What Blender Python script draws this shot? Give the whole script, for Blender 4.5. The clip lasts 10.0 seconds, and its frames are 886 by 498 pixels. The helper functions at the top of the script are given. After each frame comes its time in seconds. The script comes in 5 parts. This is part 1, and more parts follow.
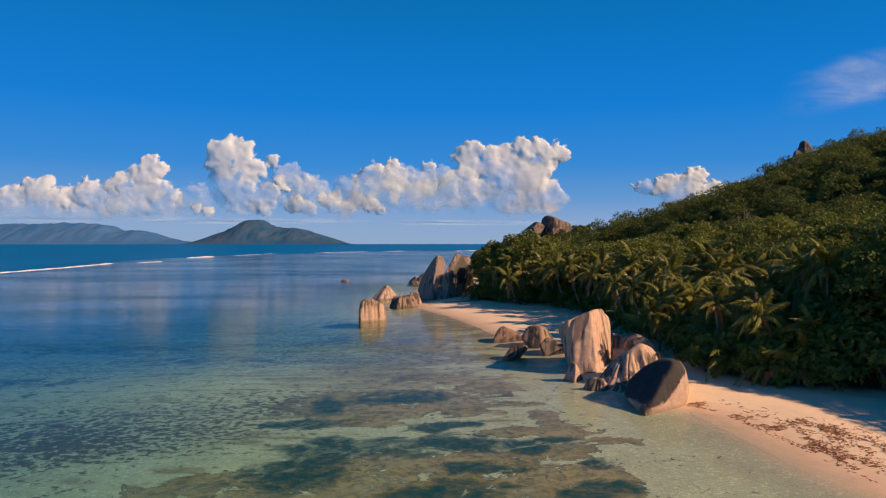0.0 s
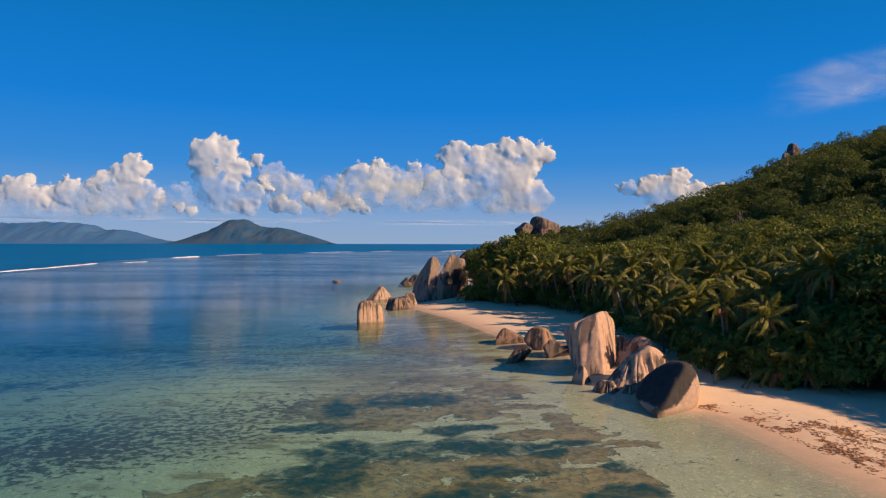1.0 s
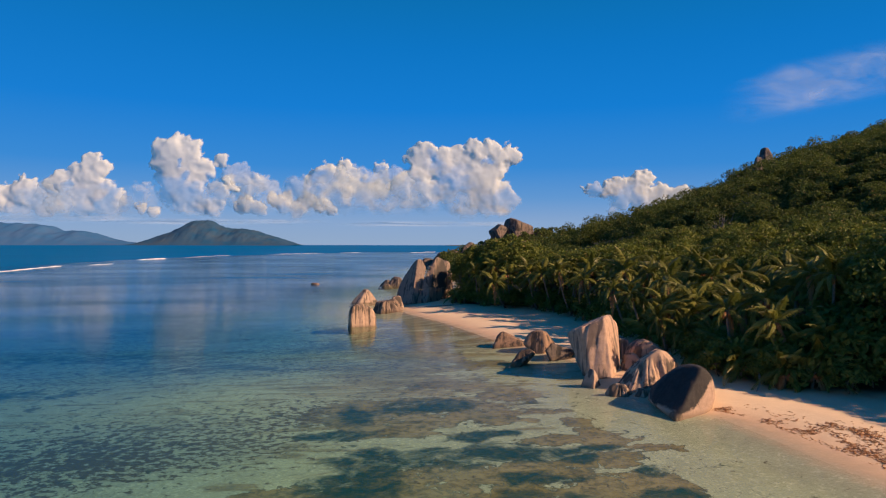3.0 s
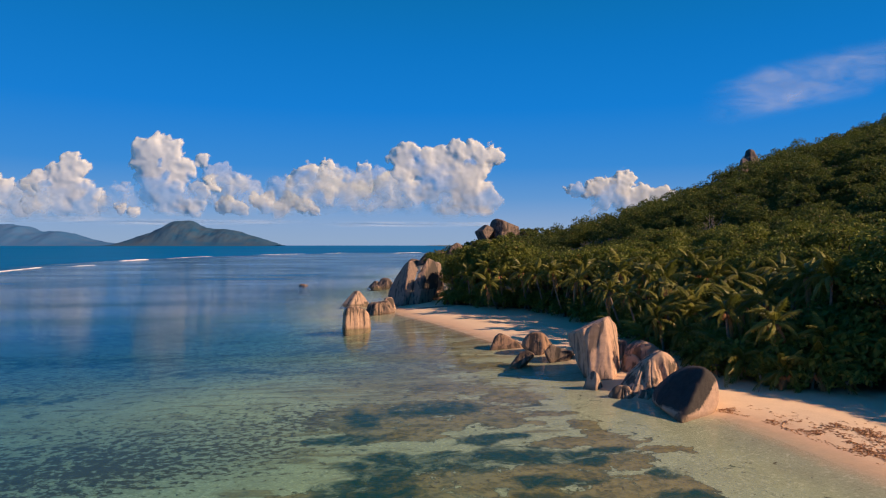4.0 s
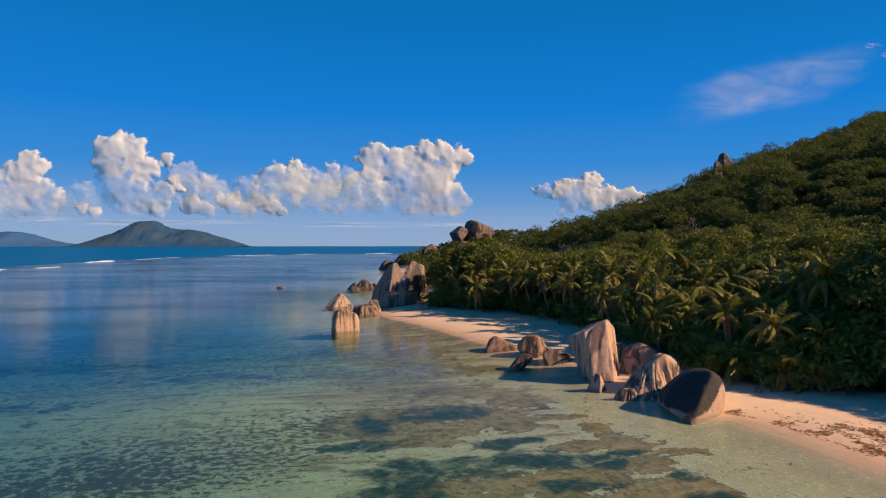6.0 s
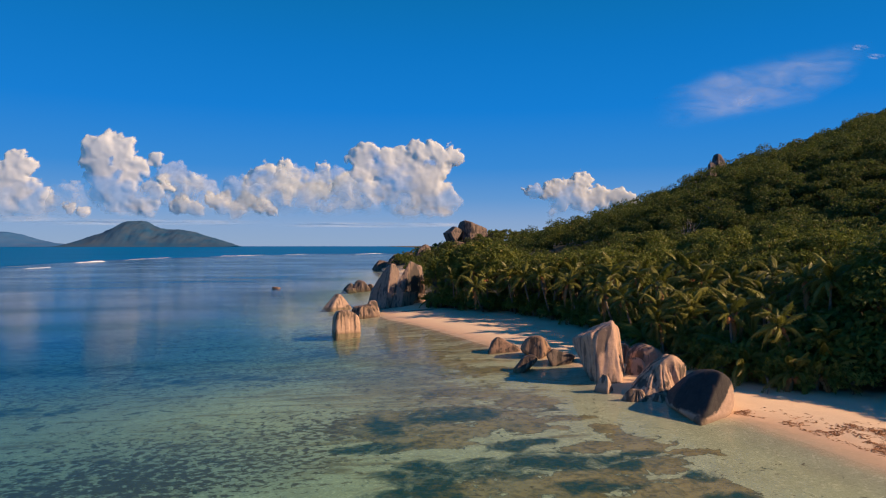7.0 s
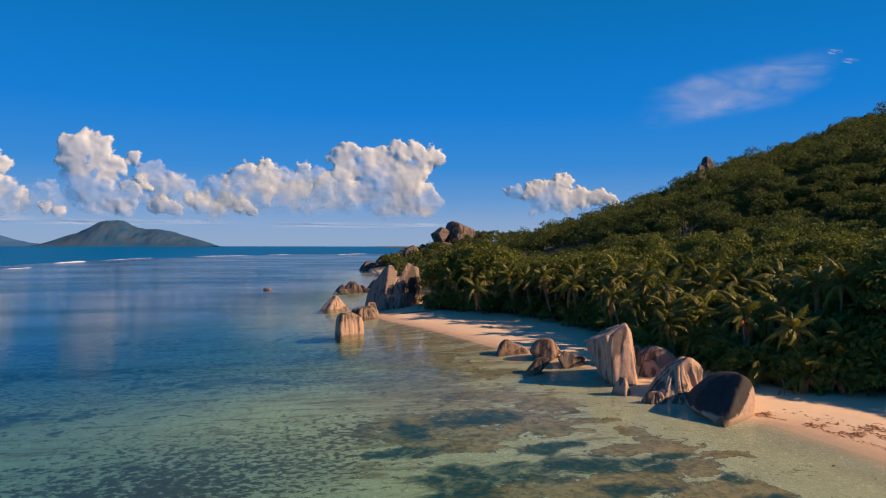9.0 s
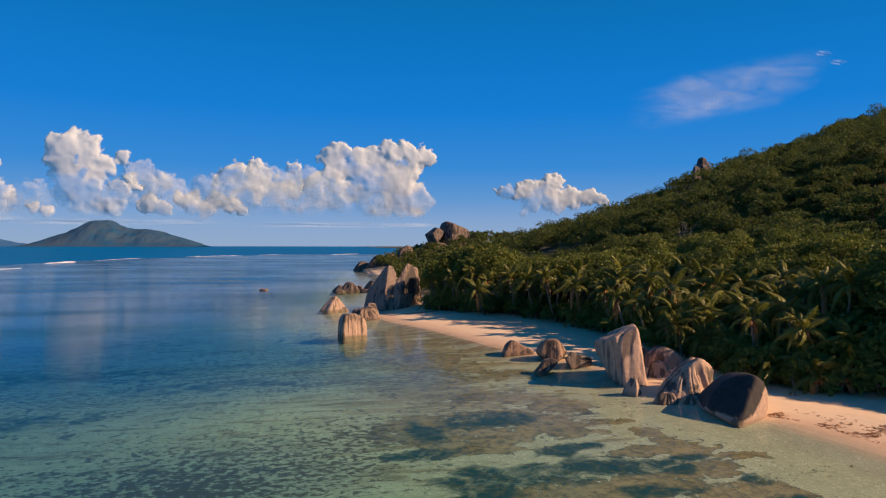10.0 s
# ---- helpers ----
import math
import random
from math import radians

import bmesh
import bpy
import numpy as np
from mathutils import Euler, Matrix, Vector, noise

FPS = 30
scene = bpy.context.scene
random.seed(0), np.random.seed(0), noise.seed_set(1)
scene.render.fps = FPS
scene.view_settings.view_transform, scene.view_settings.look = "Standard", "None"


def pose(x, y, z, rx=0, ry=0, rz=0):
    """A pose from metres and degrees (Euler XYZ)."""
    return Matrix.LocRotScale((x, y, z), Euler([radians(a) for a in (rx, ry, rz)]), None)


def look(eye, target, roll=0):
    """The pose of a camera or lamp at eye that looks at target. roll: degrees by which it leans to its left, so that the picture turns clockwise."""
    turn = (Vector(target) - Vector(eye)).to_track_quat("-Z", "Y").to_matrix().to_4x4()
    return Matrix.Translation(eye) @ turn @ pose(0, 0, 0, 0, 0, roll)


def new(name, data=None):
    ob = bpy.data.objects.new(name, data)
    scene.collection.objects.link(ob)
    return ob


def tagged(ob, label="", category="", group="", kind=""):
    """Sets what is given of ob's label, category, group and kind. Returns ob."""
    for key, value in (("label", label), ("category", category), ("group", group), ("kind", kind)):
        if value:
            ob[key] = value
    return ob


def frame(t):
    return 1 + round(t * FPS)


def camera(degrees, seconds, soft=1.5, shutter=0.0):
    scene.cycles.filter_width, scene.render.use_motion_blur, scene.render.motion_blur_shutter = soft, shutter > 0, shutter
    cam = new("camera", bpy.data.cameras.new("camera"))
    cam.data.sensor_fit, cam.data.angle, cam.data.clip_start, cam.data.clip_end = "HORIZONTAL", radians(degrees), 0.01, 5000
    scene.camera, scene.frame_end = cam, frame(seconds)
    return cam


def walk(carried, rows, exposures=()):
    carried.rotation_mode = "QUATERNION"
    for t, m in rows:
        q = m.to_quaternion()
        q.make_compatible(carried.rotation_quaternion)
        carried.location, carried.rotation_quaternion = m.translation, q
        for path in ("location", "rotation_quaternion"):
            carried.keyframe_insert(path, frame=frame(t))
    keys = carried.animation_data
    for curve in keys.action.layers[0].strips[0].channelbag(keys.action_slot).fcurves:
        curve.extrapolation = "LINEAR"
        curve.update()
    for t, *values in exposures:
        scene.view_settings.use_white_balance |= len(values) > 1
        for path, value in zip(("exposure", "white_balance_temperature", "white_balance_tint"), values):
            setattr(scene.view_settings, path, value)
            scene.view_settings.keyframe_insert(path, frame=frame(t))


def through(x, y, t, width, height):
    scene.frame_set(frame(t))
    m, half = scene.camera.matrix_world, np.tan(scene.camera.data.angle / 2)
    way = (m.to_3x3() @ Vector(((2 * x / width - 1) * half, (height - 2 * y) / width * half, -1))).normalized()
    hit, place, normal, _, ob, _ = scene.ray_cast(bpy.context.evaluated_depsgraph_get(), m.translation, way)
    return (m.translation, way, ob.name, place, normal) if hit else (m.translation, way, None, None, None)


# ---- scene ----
cam = camera(65.5, 10.0, 1.15)
PATH = [
    (0, (-0.211, -0.442, 11.48), (-0.227, 1.557, 11.461), -0.0),
    (0.5, (-1.225, -0.438, 11.585), (-1.216, 1.562, 11.566), 0.1),
    (1, (-2.212, -0.43, 11.698), (-2.184, 1.57, 11.679), 0.1),
    (1.5, (-3.217, -0.387, 11.78), (-3.169, 1.612, 11.762), 0.1),
    (2, (-4.134, -0.317, 11.856), (-4.061, 1.682, 11.839), 0.1),
    (2.5, (-5.064, -0.261, 11.918), (-4.965, 1.736, 11.902), 0.1),
    (4, (-7.66, -0.091, 12.217), (-7.486, 1.901, 12.202), 0.0),
    (4.5, (-8.52, -0.042, 12.296), (-8.321, 1.948, 12.282), 0.0),
    (5, (-9.26, 0.061, 12.376), (-9.037, 2.048, 12.361), 0.0),
    (5.5, (-10.044, 0.161, 12.461), (-9.797, 2.146, 12.447), 0.0),
    (7, (-12.305, 0.388, 12.647), (-12.012, 2.367, 12.634), 0.0),
    (7.5, (-13.052, 0.512, 12.726), (-12.746, 2.489, 12.713), 0.0),
    (8, (-13.837, 0.611, 12.789), (-13.518, 2.585, 12.777), 0.0),
    (8.5, (-14.747, 0.688, 12.862), (-14.414, 2.66, 12.849), 0.1),
    (9, (-15.615, 0.828, 12.899), (-15.267, 2.797, 12.887), 0.1),
    (9.5, (-16.451, 0.996, 12.965), (-16.09, 2.963, 12.953), 0.0),
    (10, (-17.38, 1.211, 13.011), (-17.005, 3.176, 12.999), 0.1),
]
EXPOSURE = 0.0
SUN_POWER, SUN_COLOUR = 6.8, (1.0, 0.66, 0.415)
SKY_STRENGTH, SKY_SHARE = 0.09, 0.03
SEA_BODY, SEA_BUMP, SEA_GLOSS = (0.0, 0.15, 0.42), 0.28, 0.95
walk(cam, [(t, look(eye, target, roll)) for t, eye, target, roll in PATH], [(0.0, EXPOSURE), (10.0, EXPOSURE)])

# ---- sky and sun ----
SUN_TO = Vector((0.88, -0.47, 0.0)).normalized()      # towards the sun, level
SUN_HEIGHT = radians(31.0)

world = bpy.data.worlds.new("sky")
scene.world = world
world.use_nodes = True
wn, wl = world.node_tree.nodes, world.node_tree.links
wn.clear()
sky = wn.new("ShaderNodeTexSky")
sky.sky_type = "NISHITA"
sky.sun_disc = False
sky.sun_elevation = SUN_HEIGHT
sky.sun_rotation = math.atan2(SUN_TO.x, SUN_TO.y)
sky.air_density, sky.dust_density, sky.ozone_density = 1.0, 0.2, 3.0
# the clear tropical blue of the film's colours, by height above the horizon
up = wn.new("ShaderNodeSeparateXYZ")
wl.new(wn.new("ShaderNodeTexCoord").outputs["Generated"], up.inputs[0])
blue = wn.new("ShaderNodeValToRGB")
BLUES = ((0.0, (0.27, 0.385, 0.57)), (0.032, (0.225, 0.36, 0.60)), (0.065, (0.11, 0.295, 0.62)), (0.11, (0.032, 0.238, 0.64)), (0.19, (0.002, 0.195, 0.63)), (0.27, (0.0, 0.170, 0.54)), (0.34, (0.0, 0.150, 0.43)), (0.6, (0.0, 0.09, 0.28)), (1.0, (0.0, 0.06, 0.19)))
while len(blue.color_ramp.elements) < len(BLUES):
    blue.color_ramp.elements.new(0.5)
for e, (h, c) in zip(blue.color_ramp.elements, BLUES):
    e.position, e.color = h, (*c, 1)
wl.new(up.outputs["Z"], blue.inputs["Fac"])
back = wn.new("ShaderNodeBackground")
back.inputs["Strength"].default_value = SKY_STRENGTH * SKY_SHARE
back_blue = wn.new("ShaderNodeBackground")
both = wn.new("ShaderNodeAddShader")
wout = wn.new("ShaderNodeOutputWorld")
wl.new(sky.outputs[0], back.inputs["Color"])
wl.new(blue.outputs[0], back_blue.inputs["Color"])
wl.new(back.outputs[0], both.inputs[0])
wl.new(back_blue.outputs[0], both.inputs[1])
wl.new(both.outputs[0], wout.inputs["Surface"])

sun_data = bpy.data.lights.new("sun", "SUN")
sun_data.energy, sun_data.angle, sun_data.color = SUN_POWER, radians(0.6), SUN_COLOUR
sun = new("sun", sun_data)
sun_dir = Vector((SUN_TO.x * math.cos(SUN_HEIGHT), SUN_TO.y * math.cos(SUN_HEIGHT), math.sin(SUN_HEIGHT)))
sun.matrix_world = look(Vector((0, 0, 60)) + sun_dir * 300, (0, 0, 60))


# ---- noise on arrays ----
def lattice(ix, iy, iz, seed):
    n = (ix * 374761393 + iy * 668265263 + iz * 2147483647 + seed * 974711) & 0xFFFFFFFF
    n = ((n ^ (n >> 13)) * 1274126177) & 0xFFFFFFFF
    n = (n ^ (n >> 16)) & 0xFFFFFFFF
    return n.astype(np.float64) / 4294967295.0


def vnoise(x, y, z=None, seed=0):
    """Smooth value noise in 0..1."""
    x, y = np.asarray(x, float), np.asarray(y, float)
    z = np.zeros_like(x) if z is None else np.asarray(z, float)
    fx, fy, fz = np.floor(x), np.floor(y), np.floor(z)
    ux, uy, uz = x - fx, y - fy, z - fz
    ux, uy, uz = (u * u * u * (u * (6 * u - 15) + 10) for u in (ux, uy, uz))
    ix, iy, iz = fx.astype(np.int64), fy.astype(np.int64), fz.astype(np.int64)
    out = 0
    for dz in (0, 1):
        for dy in (0, 1):
            for dx in (0, 1):
                w = (ux if dx else 1 - ux) * (uy if dy else 1 - uy) * (uz if dz else 1 - uz)
                out = out + w * lattice(ix + dx, iy + dy, iz + dz, seed)
    return out


def fbm(x, y, z=None, octaves=4, seed=0, gain=0.5):
    total, amp, norm = 0, 1.0, 0.0
    x, y = np.asarray(x, float), np.asarray(y, float)
    z = None if z is None else np.asarray(z, float)
    for o in range(octaves):
        f, ca, sa = 2.03 ** o, math.cos(0.9 * o + 0.4), math.sin(0.9 * o + 0.4)
        total = total + amp * vnoise((x * ca - y * sa) * f + 17 * o, (x * sa + y * ca) * f + 5 * o, None if z is None else z * f + 3 * o, seed + o)
        norm += amp
        amp *= gain
    return total / norm


def smooth(a, b, x):
    u = np.clip((x - a) / (b - a), 0, 1)
    return u * u * (3 - 2 * u)


# ---- the lie of the land ----
SHORE_Y = (-400, -40, 0, 20, 30.7, 35.4, 40.7, 45.4, 47.4, 53.3, 57.2, 61.6, 66, 70, 77, 86.7, 93.8, 106.8, 117.6, 126, 140, 160, 200, 300, 345, 365, 420)
SHORE_X = (60, 25, 21, 19.5, 18.6, 17.6, 16.9, 16.2, 14.6, 11.6, 10.8, 11.2, 11.8, 11.4, 7.8, 4.9, 3.2, -0.5, -4.9, -6.3, -3, 3, 4, 10, 8, 40, 300)
WOOD_Y = (-400, 0, 30, 47.3, 49.6, 51.6, 54.9, 71.8, 99.4, 112.4, 123, 129, 135, 150, 200, 300, 345, 365, 420)
WOOD_X = (90, 45, 38, 30, 26.7, 23.1, 20.6, 22.7, 21.6, 18.9, 10.6, 3.6, 3, 6, 9, 16, 14, 46, 310)
FOOT_Y = (-400, 0, 47, 55, 72, 99, 112, 143, 155, 184, 225, 300, 345, 365, 420)
FOOT_X = (90, 45, 30, 20, 22.5, 21.5, 20, 14, 18, 14, 20, 20, 20, 50, 310)


def shore(y):
    return np.interp(y, SHORE_Y, SHORE_X)


def wood_edge(y):
    return np.interp(y, WOOD_Y, WOOD_X)


def height(x, y):
    """Height of the ground: lagoon bed, beach, hillside."""
    x, y = np.asarray(x, float), np.asarray(y, float)
    d = x - shore(y) + 0.5 * (vnoise(x * 0.12, y * 0.12, seed=4) - 0.5)
    reef = -152 - 40 * smooth(250, 420, y) + np.clip(y - 560, 0, 900) * 0.33
    out = smooth(0, 60, reef - x) + smooth(900, 1100, y)
    bed = -0.11 * np.clip(-d, 0, 3) - 0.022 * np.clip(-d - 3, 0, 45) - 0.8 * smooth(58, 92, y) * smooth(7, 24, -d) - 1.1 * smooth(105, 260, y) * smooth(8, 45, -d) - 14 * np.clip(out, 0, 1)
    beach = np.where(d < 6, 0.10 * d, 0.6 + 0.03 * (d - 6))
    e = np.clip(x - np.interp(y, FOOT_Y, FOOT_X), 0, None)
    fall = 1 - 0.0045 * np.clip(y - 185, 0, 120)
    hill = 0.36 * np.where(e < 10, e * e / 20, e - 5) * fall
    hill = hill + 7 * np.exp(-((x - 52) ** 2 + (y - 335) ** 2) / (2 * 24 ** 2)) + smooth(4, 30, e) * (fbm(x * 0.05, y * 0.05, seed=9) - 0.5) * 4
    land = np.minimum(beach, 1.1) + hill * smooth(400, 350, y)
    return np.where(d < 0, bed, land)


# ---- mesh helpers ----
def mesh_of(name, verts, faces, mats, smooth_shade=True):
    me = bpy.data.meshes.new(name)
    verts, faces = np.asarray(verts, np.float32), np.asarray(faces, np.int32)
    k = faces.shape[1]
    me.vertices.add(len(verts))
    me.vertices.foreach_set("co", verts.ravel())
    me.loops.add(faces.size)
    me.loops.foreach_set("vertex_index", faces.ravel())
    me.polygons.add(len(faces))
    me.polygons.foreach_set("loop_start", np.arange(0, faces.size, k, dtype=np.int32))
    me.polygons.foreach_set("loop_total", np.full(len(faces), k, np.int32))
    me.polygons.foreach_set("use_smooth", np.full(len(faces), smooth_shade))
    me.update(calc_edges=True)
    for m in mats:
        me.materials.append(m)
    return me


def part(name, me, parent, label="", m=None):
    ob = new(name, me)
    ob.parent = parent
    if m is not None:
        ob.matrix_local = m
    if label:
        ob["label"] = label
    return ob


def grid_faces(nu, nv):
    i = np.arange((nu - 1) * (nv - 1))
    a = (i // (nv - 1)) * nv + i % (nv - 1)
    return np.stack([a, a + nv, a + nv + 1, a + 1], 1)


def tube(points, radii, sides=6):
    """Verts and quad faces of a tapered tube along points."""
    pts = np.asarray(points, float)
    tang = np.gradient(pts, axis=0)
    tang /= np.linalg.norm(tang, axis=1)[:, None] + 1e-9
    ref = np.array((0.31, 0.95, 0.12))
    a = np.cross(tang, ref)
    a /= np.linalg.norm(a, axis=1)[:, None] + 1e-9
    b = np.cross(tang, a)
    ang = np.linspace(0, 2 * np.pi, sides, endpoint=False)
    ring = a[:, None] * np.cos(ang)[None, :, None] + b[:, None] * np.sin(ang)[None, :, None]
    verts = (pts[:, None] + ring * np.asarray(radii)[:, None, None]).reshape(-1, 3)
    faces = []
    for i in range(len(pts) - 1):
        for j in range(sides):
            k = (j + 1) % sides
            faces.append((i * sides + j, i * sides + k, (i + 1) * sides + k, (i + 1) * sides + j))
    return verts, np.array(faces)


def join(pieces):
    verts, faces, n = [], [], 0
    for v, f in pieces:
        verts.append(v)
        faces.append(np.asarray(f) + n)
        n += len(v)
    return np.concatenate(verts), np.concatenate(faces)


# ---- materials ----
class Nodes:
    """Short hand for one node material."""

    def __init__(self, name):
        self.mat = bpy.data.materials.new(name)
        self.mat.use_nodes = True
        self.tree = self.mat.node_tree
        self.tree.nodes.clear()
        self.out = self.tree.nodes.new("ShaderNodeOutputMaterial")

    def add(self, kind, props=None, **ins):
        n = self.tree.nodes.new("ShaderNode" + kind)
        props = props or {}
        if "data_type" in props:
            n.data_type, n.blend_type = props["data_type"], props["blend_type"]
        if "operation" in props:
            n.operation = props["operation"]
        if "use_clamp" in props:
            n.use_clamp = props["use_clamp"]
        if "attribute_name" in props:
            n.attribute_name = props["attribute_name"]
        for k, v in ins.items():
            self.put(n.inputs[k.replace("_", " ")] if not k.startswith("i_") else n.inputs[int(k[2:])], v)
        return n

    def put(self, socket, v):
        if hasattr(v, "is_output"):
            self.tree.links.new(v, socket)
        elif isinstance(v, (tuple, list)) and len(v) == 3 and socket.type == "RGBA":
            socket.default_value = (*v, 1)
        else:
            socket.default_value = v

    def coords(self, space="Object", scale=(1, 1, 1)):
        c = self.add("TexCoord").outputs[space]
        return self.add("Mapping", Vector=c, Scale=scale).outputs[0]

    def world(self, scale=(1, 1, 1)):
        c = self.add("NewGeometry").outputs["Position"]
        return self.add("Mapping", Vector=c, Scale=scale).outputs[0]

    def noise(self, vector, scale, detail=4, rough=0.55, warp=0.0):
        return self.add("TexNoise", Vector=vector, Scale=scale, Detail=detail, Roughness=rough, Distortion=warp).outputs[0]

    def ramp(self, fac, *stops):
        r = self.add("ValToRGB", Fac=fac)
        while len(r.color_ramp.elements) < len(stops):
            r.color_ramp.elements.new(0.5)
        for e, (p, c) in zip(r.color_ramp.elements, stops):
            e.position = p
            e.color = (c, c, c, 1) if isinstance(c, (int, float)) else (*c, 1)
        return r.outputs[0]

    def mix(self, fac, a, b, blend="MIX"):
        n = self.add("Mix", dict(data_type="RGBA", blend_type=blend))
        self.put(n.inputs[0], fac), self.put(n.inputs[6], a), self.put(n.inputs[7], b)
        return n.outputs[2]

    def math(self, op, a, b=0.0, clamp=False):
        return self.add("Math", dict(operation=op, use_clamp=clamp), i_0=a, i_1=b).outputs[0]

    def attr(self, name):
        return self.add("Attribute", dict(attribute_name=name)).outputs["Fac"]

    def bump(self, h, strength, distance):
        return self.add("Bump", Height=h, Strength=strength, Distance=distance).outputs[0]

    def surface(self, shader):
        self.tree.links.new(shader, self.out.inputs["Surface"])
        return self.mat

    def principled(self, colour, rough=0.7, normal=None, **more):
        b = self.add("BsdfPrincipled", Base_Color=colour, Roughness=rough, **more)
        if normal is not None:
            self.put(b.inputs["Normal"], normal)
        return b.outputs[0]


def rock_material(name, light=(0.40, 0.28, 0.21), dark=(0.06, 0.05, 0.043), streak=0.52, dark_side=None, foot_at=0.42, shade_tone=(0.016, 0.017, 0.02), fade=0.12):
    """Weathered pink granite: dark run-off streaks, crystals, black growth with shade painted into its colour."""
    n = Nodes(name)
    o = n.coords("Object")
    rnd = n.add("ObjectInfo").outputs["Random"]
    shift = n.add("VectorMath", dict(operation="ADD"), i_0=o, i_1=n.add("CombineXYZ", X=n.math("MULTIPLY", rnd, 37.0), Y=n.math("MULTIPLY", rnd, 91.0)).outputs[0]).outputs[0]
    runs = n.noise(n.add("Mapping", Vector=shift, Scale=(1.0, 1.0, 0.06)).outputs[0], 1.5, 4, 0.55, 0.25)
    patch = n.noise(shift, 0.45, 4, 0.6)
    blot = n.noise(shift, 2.6, 6, 0.68)
    grain = n.noise(shift, 26.0, 3, 0.7)
    run_mask = n.ramp(n.math("ADD", runs, n.math("MULTIPLY", n.math("SUBTRACT", patch, 0.5), 0.5)), (streak, 0.0), (streak + 0.065, 1.0))
    base = n.mix(n.ramp(blot, (0.35, 0.0), (0.68, 1.0)), light, tuple(c * 0.66 for c in light))
    base = n.mix(n.ramp(grain, (0.3, 0.0), (0.75, 0.5)), base, (0.48, 0.36, 0.28))
    col = n.mix(n.math("MULTIPLY", run_mask, 0.85), base, dark)
    # dark beyond a plane: shade painted into the rock's colour
    if dark_side:
        far_along = n.add("VectorMath", dict(operation="DOT_PRODUCT"), i_0=o, i_1=dark_side[:3]).outputs["Value"]
        edge = n.math("ADD", n.math("SUBTRACT", far_along, dark_side[3]), n.math("MULTIPLY", n.math("SUBTRACT", blot, 0.5), 0.5))
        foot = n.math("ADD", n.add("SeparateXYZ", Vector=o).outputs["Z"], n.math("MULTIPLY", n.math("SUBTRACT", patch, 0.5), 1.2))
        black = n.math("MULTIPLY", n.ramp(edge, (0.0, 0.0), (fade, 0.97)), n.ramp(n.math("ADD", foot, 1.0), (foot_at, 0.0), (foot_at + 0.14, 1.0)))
        col = n.mix(black, col, shade_tone)
    z = n.add("SeparateXYZ", Vector=n.add("NewGeometry").outputs["Position"]).outputs["Z"]
    wet = n.ramp(n.math("ADD", z, n.math("MULTIPLY", blot, 0.5)), (0.28, 1.0), (0.62, 0.0))
    col = n.mix(n.math("MULTIPLY", wet, 0.6), col, (0.13, 0.085, 0.05))
    nor = n.bump(n.math("ADD", n.math("MULTIPLY", blot, 0.8), n.math("MULTIPLY", grain, 0.25)), 0.6, 0.12)
    return n.surface(n.principled(col, n.ramp(blot, (0.3, 0.72), (0.7, 0.92)), nor))


def leaf_material(name, young, old, gloss=0.45, through=0.35, apart=0.24):
    """Leaves: shade differs from leaf to leaf and from crown to crown."""
    n = Nodes(name)
    isle = n.add("NewGeometry").outputs["Random Per Island"]
    rnd = n.add("ObjectInfo").outputs["Random"]
    big = n.noise(n.world(), 0.09, 3, 0.6)
    f = n.math("ADD", n.math("MULTIPLY", isle, 0.75 - apart), n.math("MULTIPLY", n.math("ADD", rnd, big), apart), True)
    col = n.mix(f, old, young)
    col = n.mix(n.ramp(isle, (0.955, 0.0), (0.975, 0.7)), col, (0.26, 0.17, 0.07))
    a = n.principled(col, gloss, None, Specular_IOR_Level=0.2)
    b = n.add("BsdfTranslucent", Color=n.mix(0.5, col, (0.14, 0.21, 0.035), "MIX")).outputs[0]
    return n.surface(n.add("MixShader", i_0=through, i_1=a, i_2=b).outputs[0])


def bark_material(name, a, b):
    n = Nodes(name)
    v = n.coords("Object", (1, 1, 0.35))
    f = n.noise(v, 7.0, 5, 0.65)
    return n.surface(n.principled(n.mix(n.ramp(f, (0.35, 0.0), (0.65, 1.0)), a, b), 0.9, n.bump(f, 0.5, 0.05)))


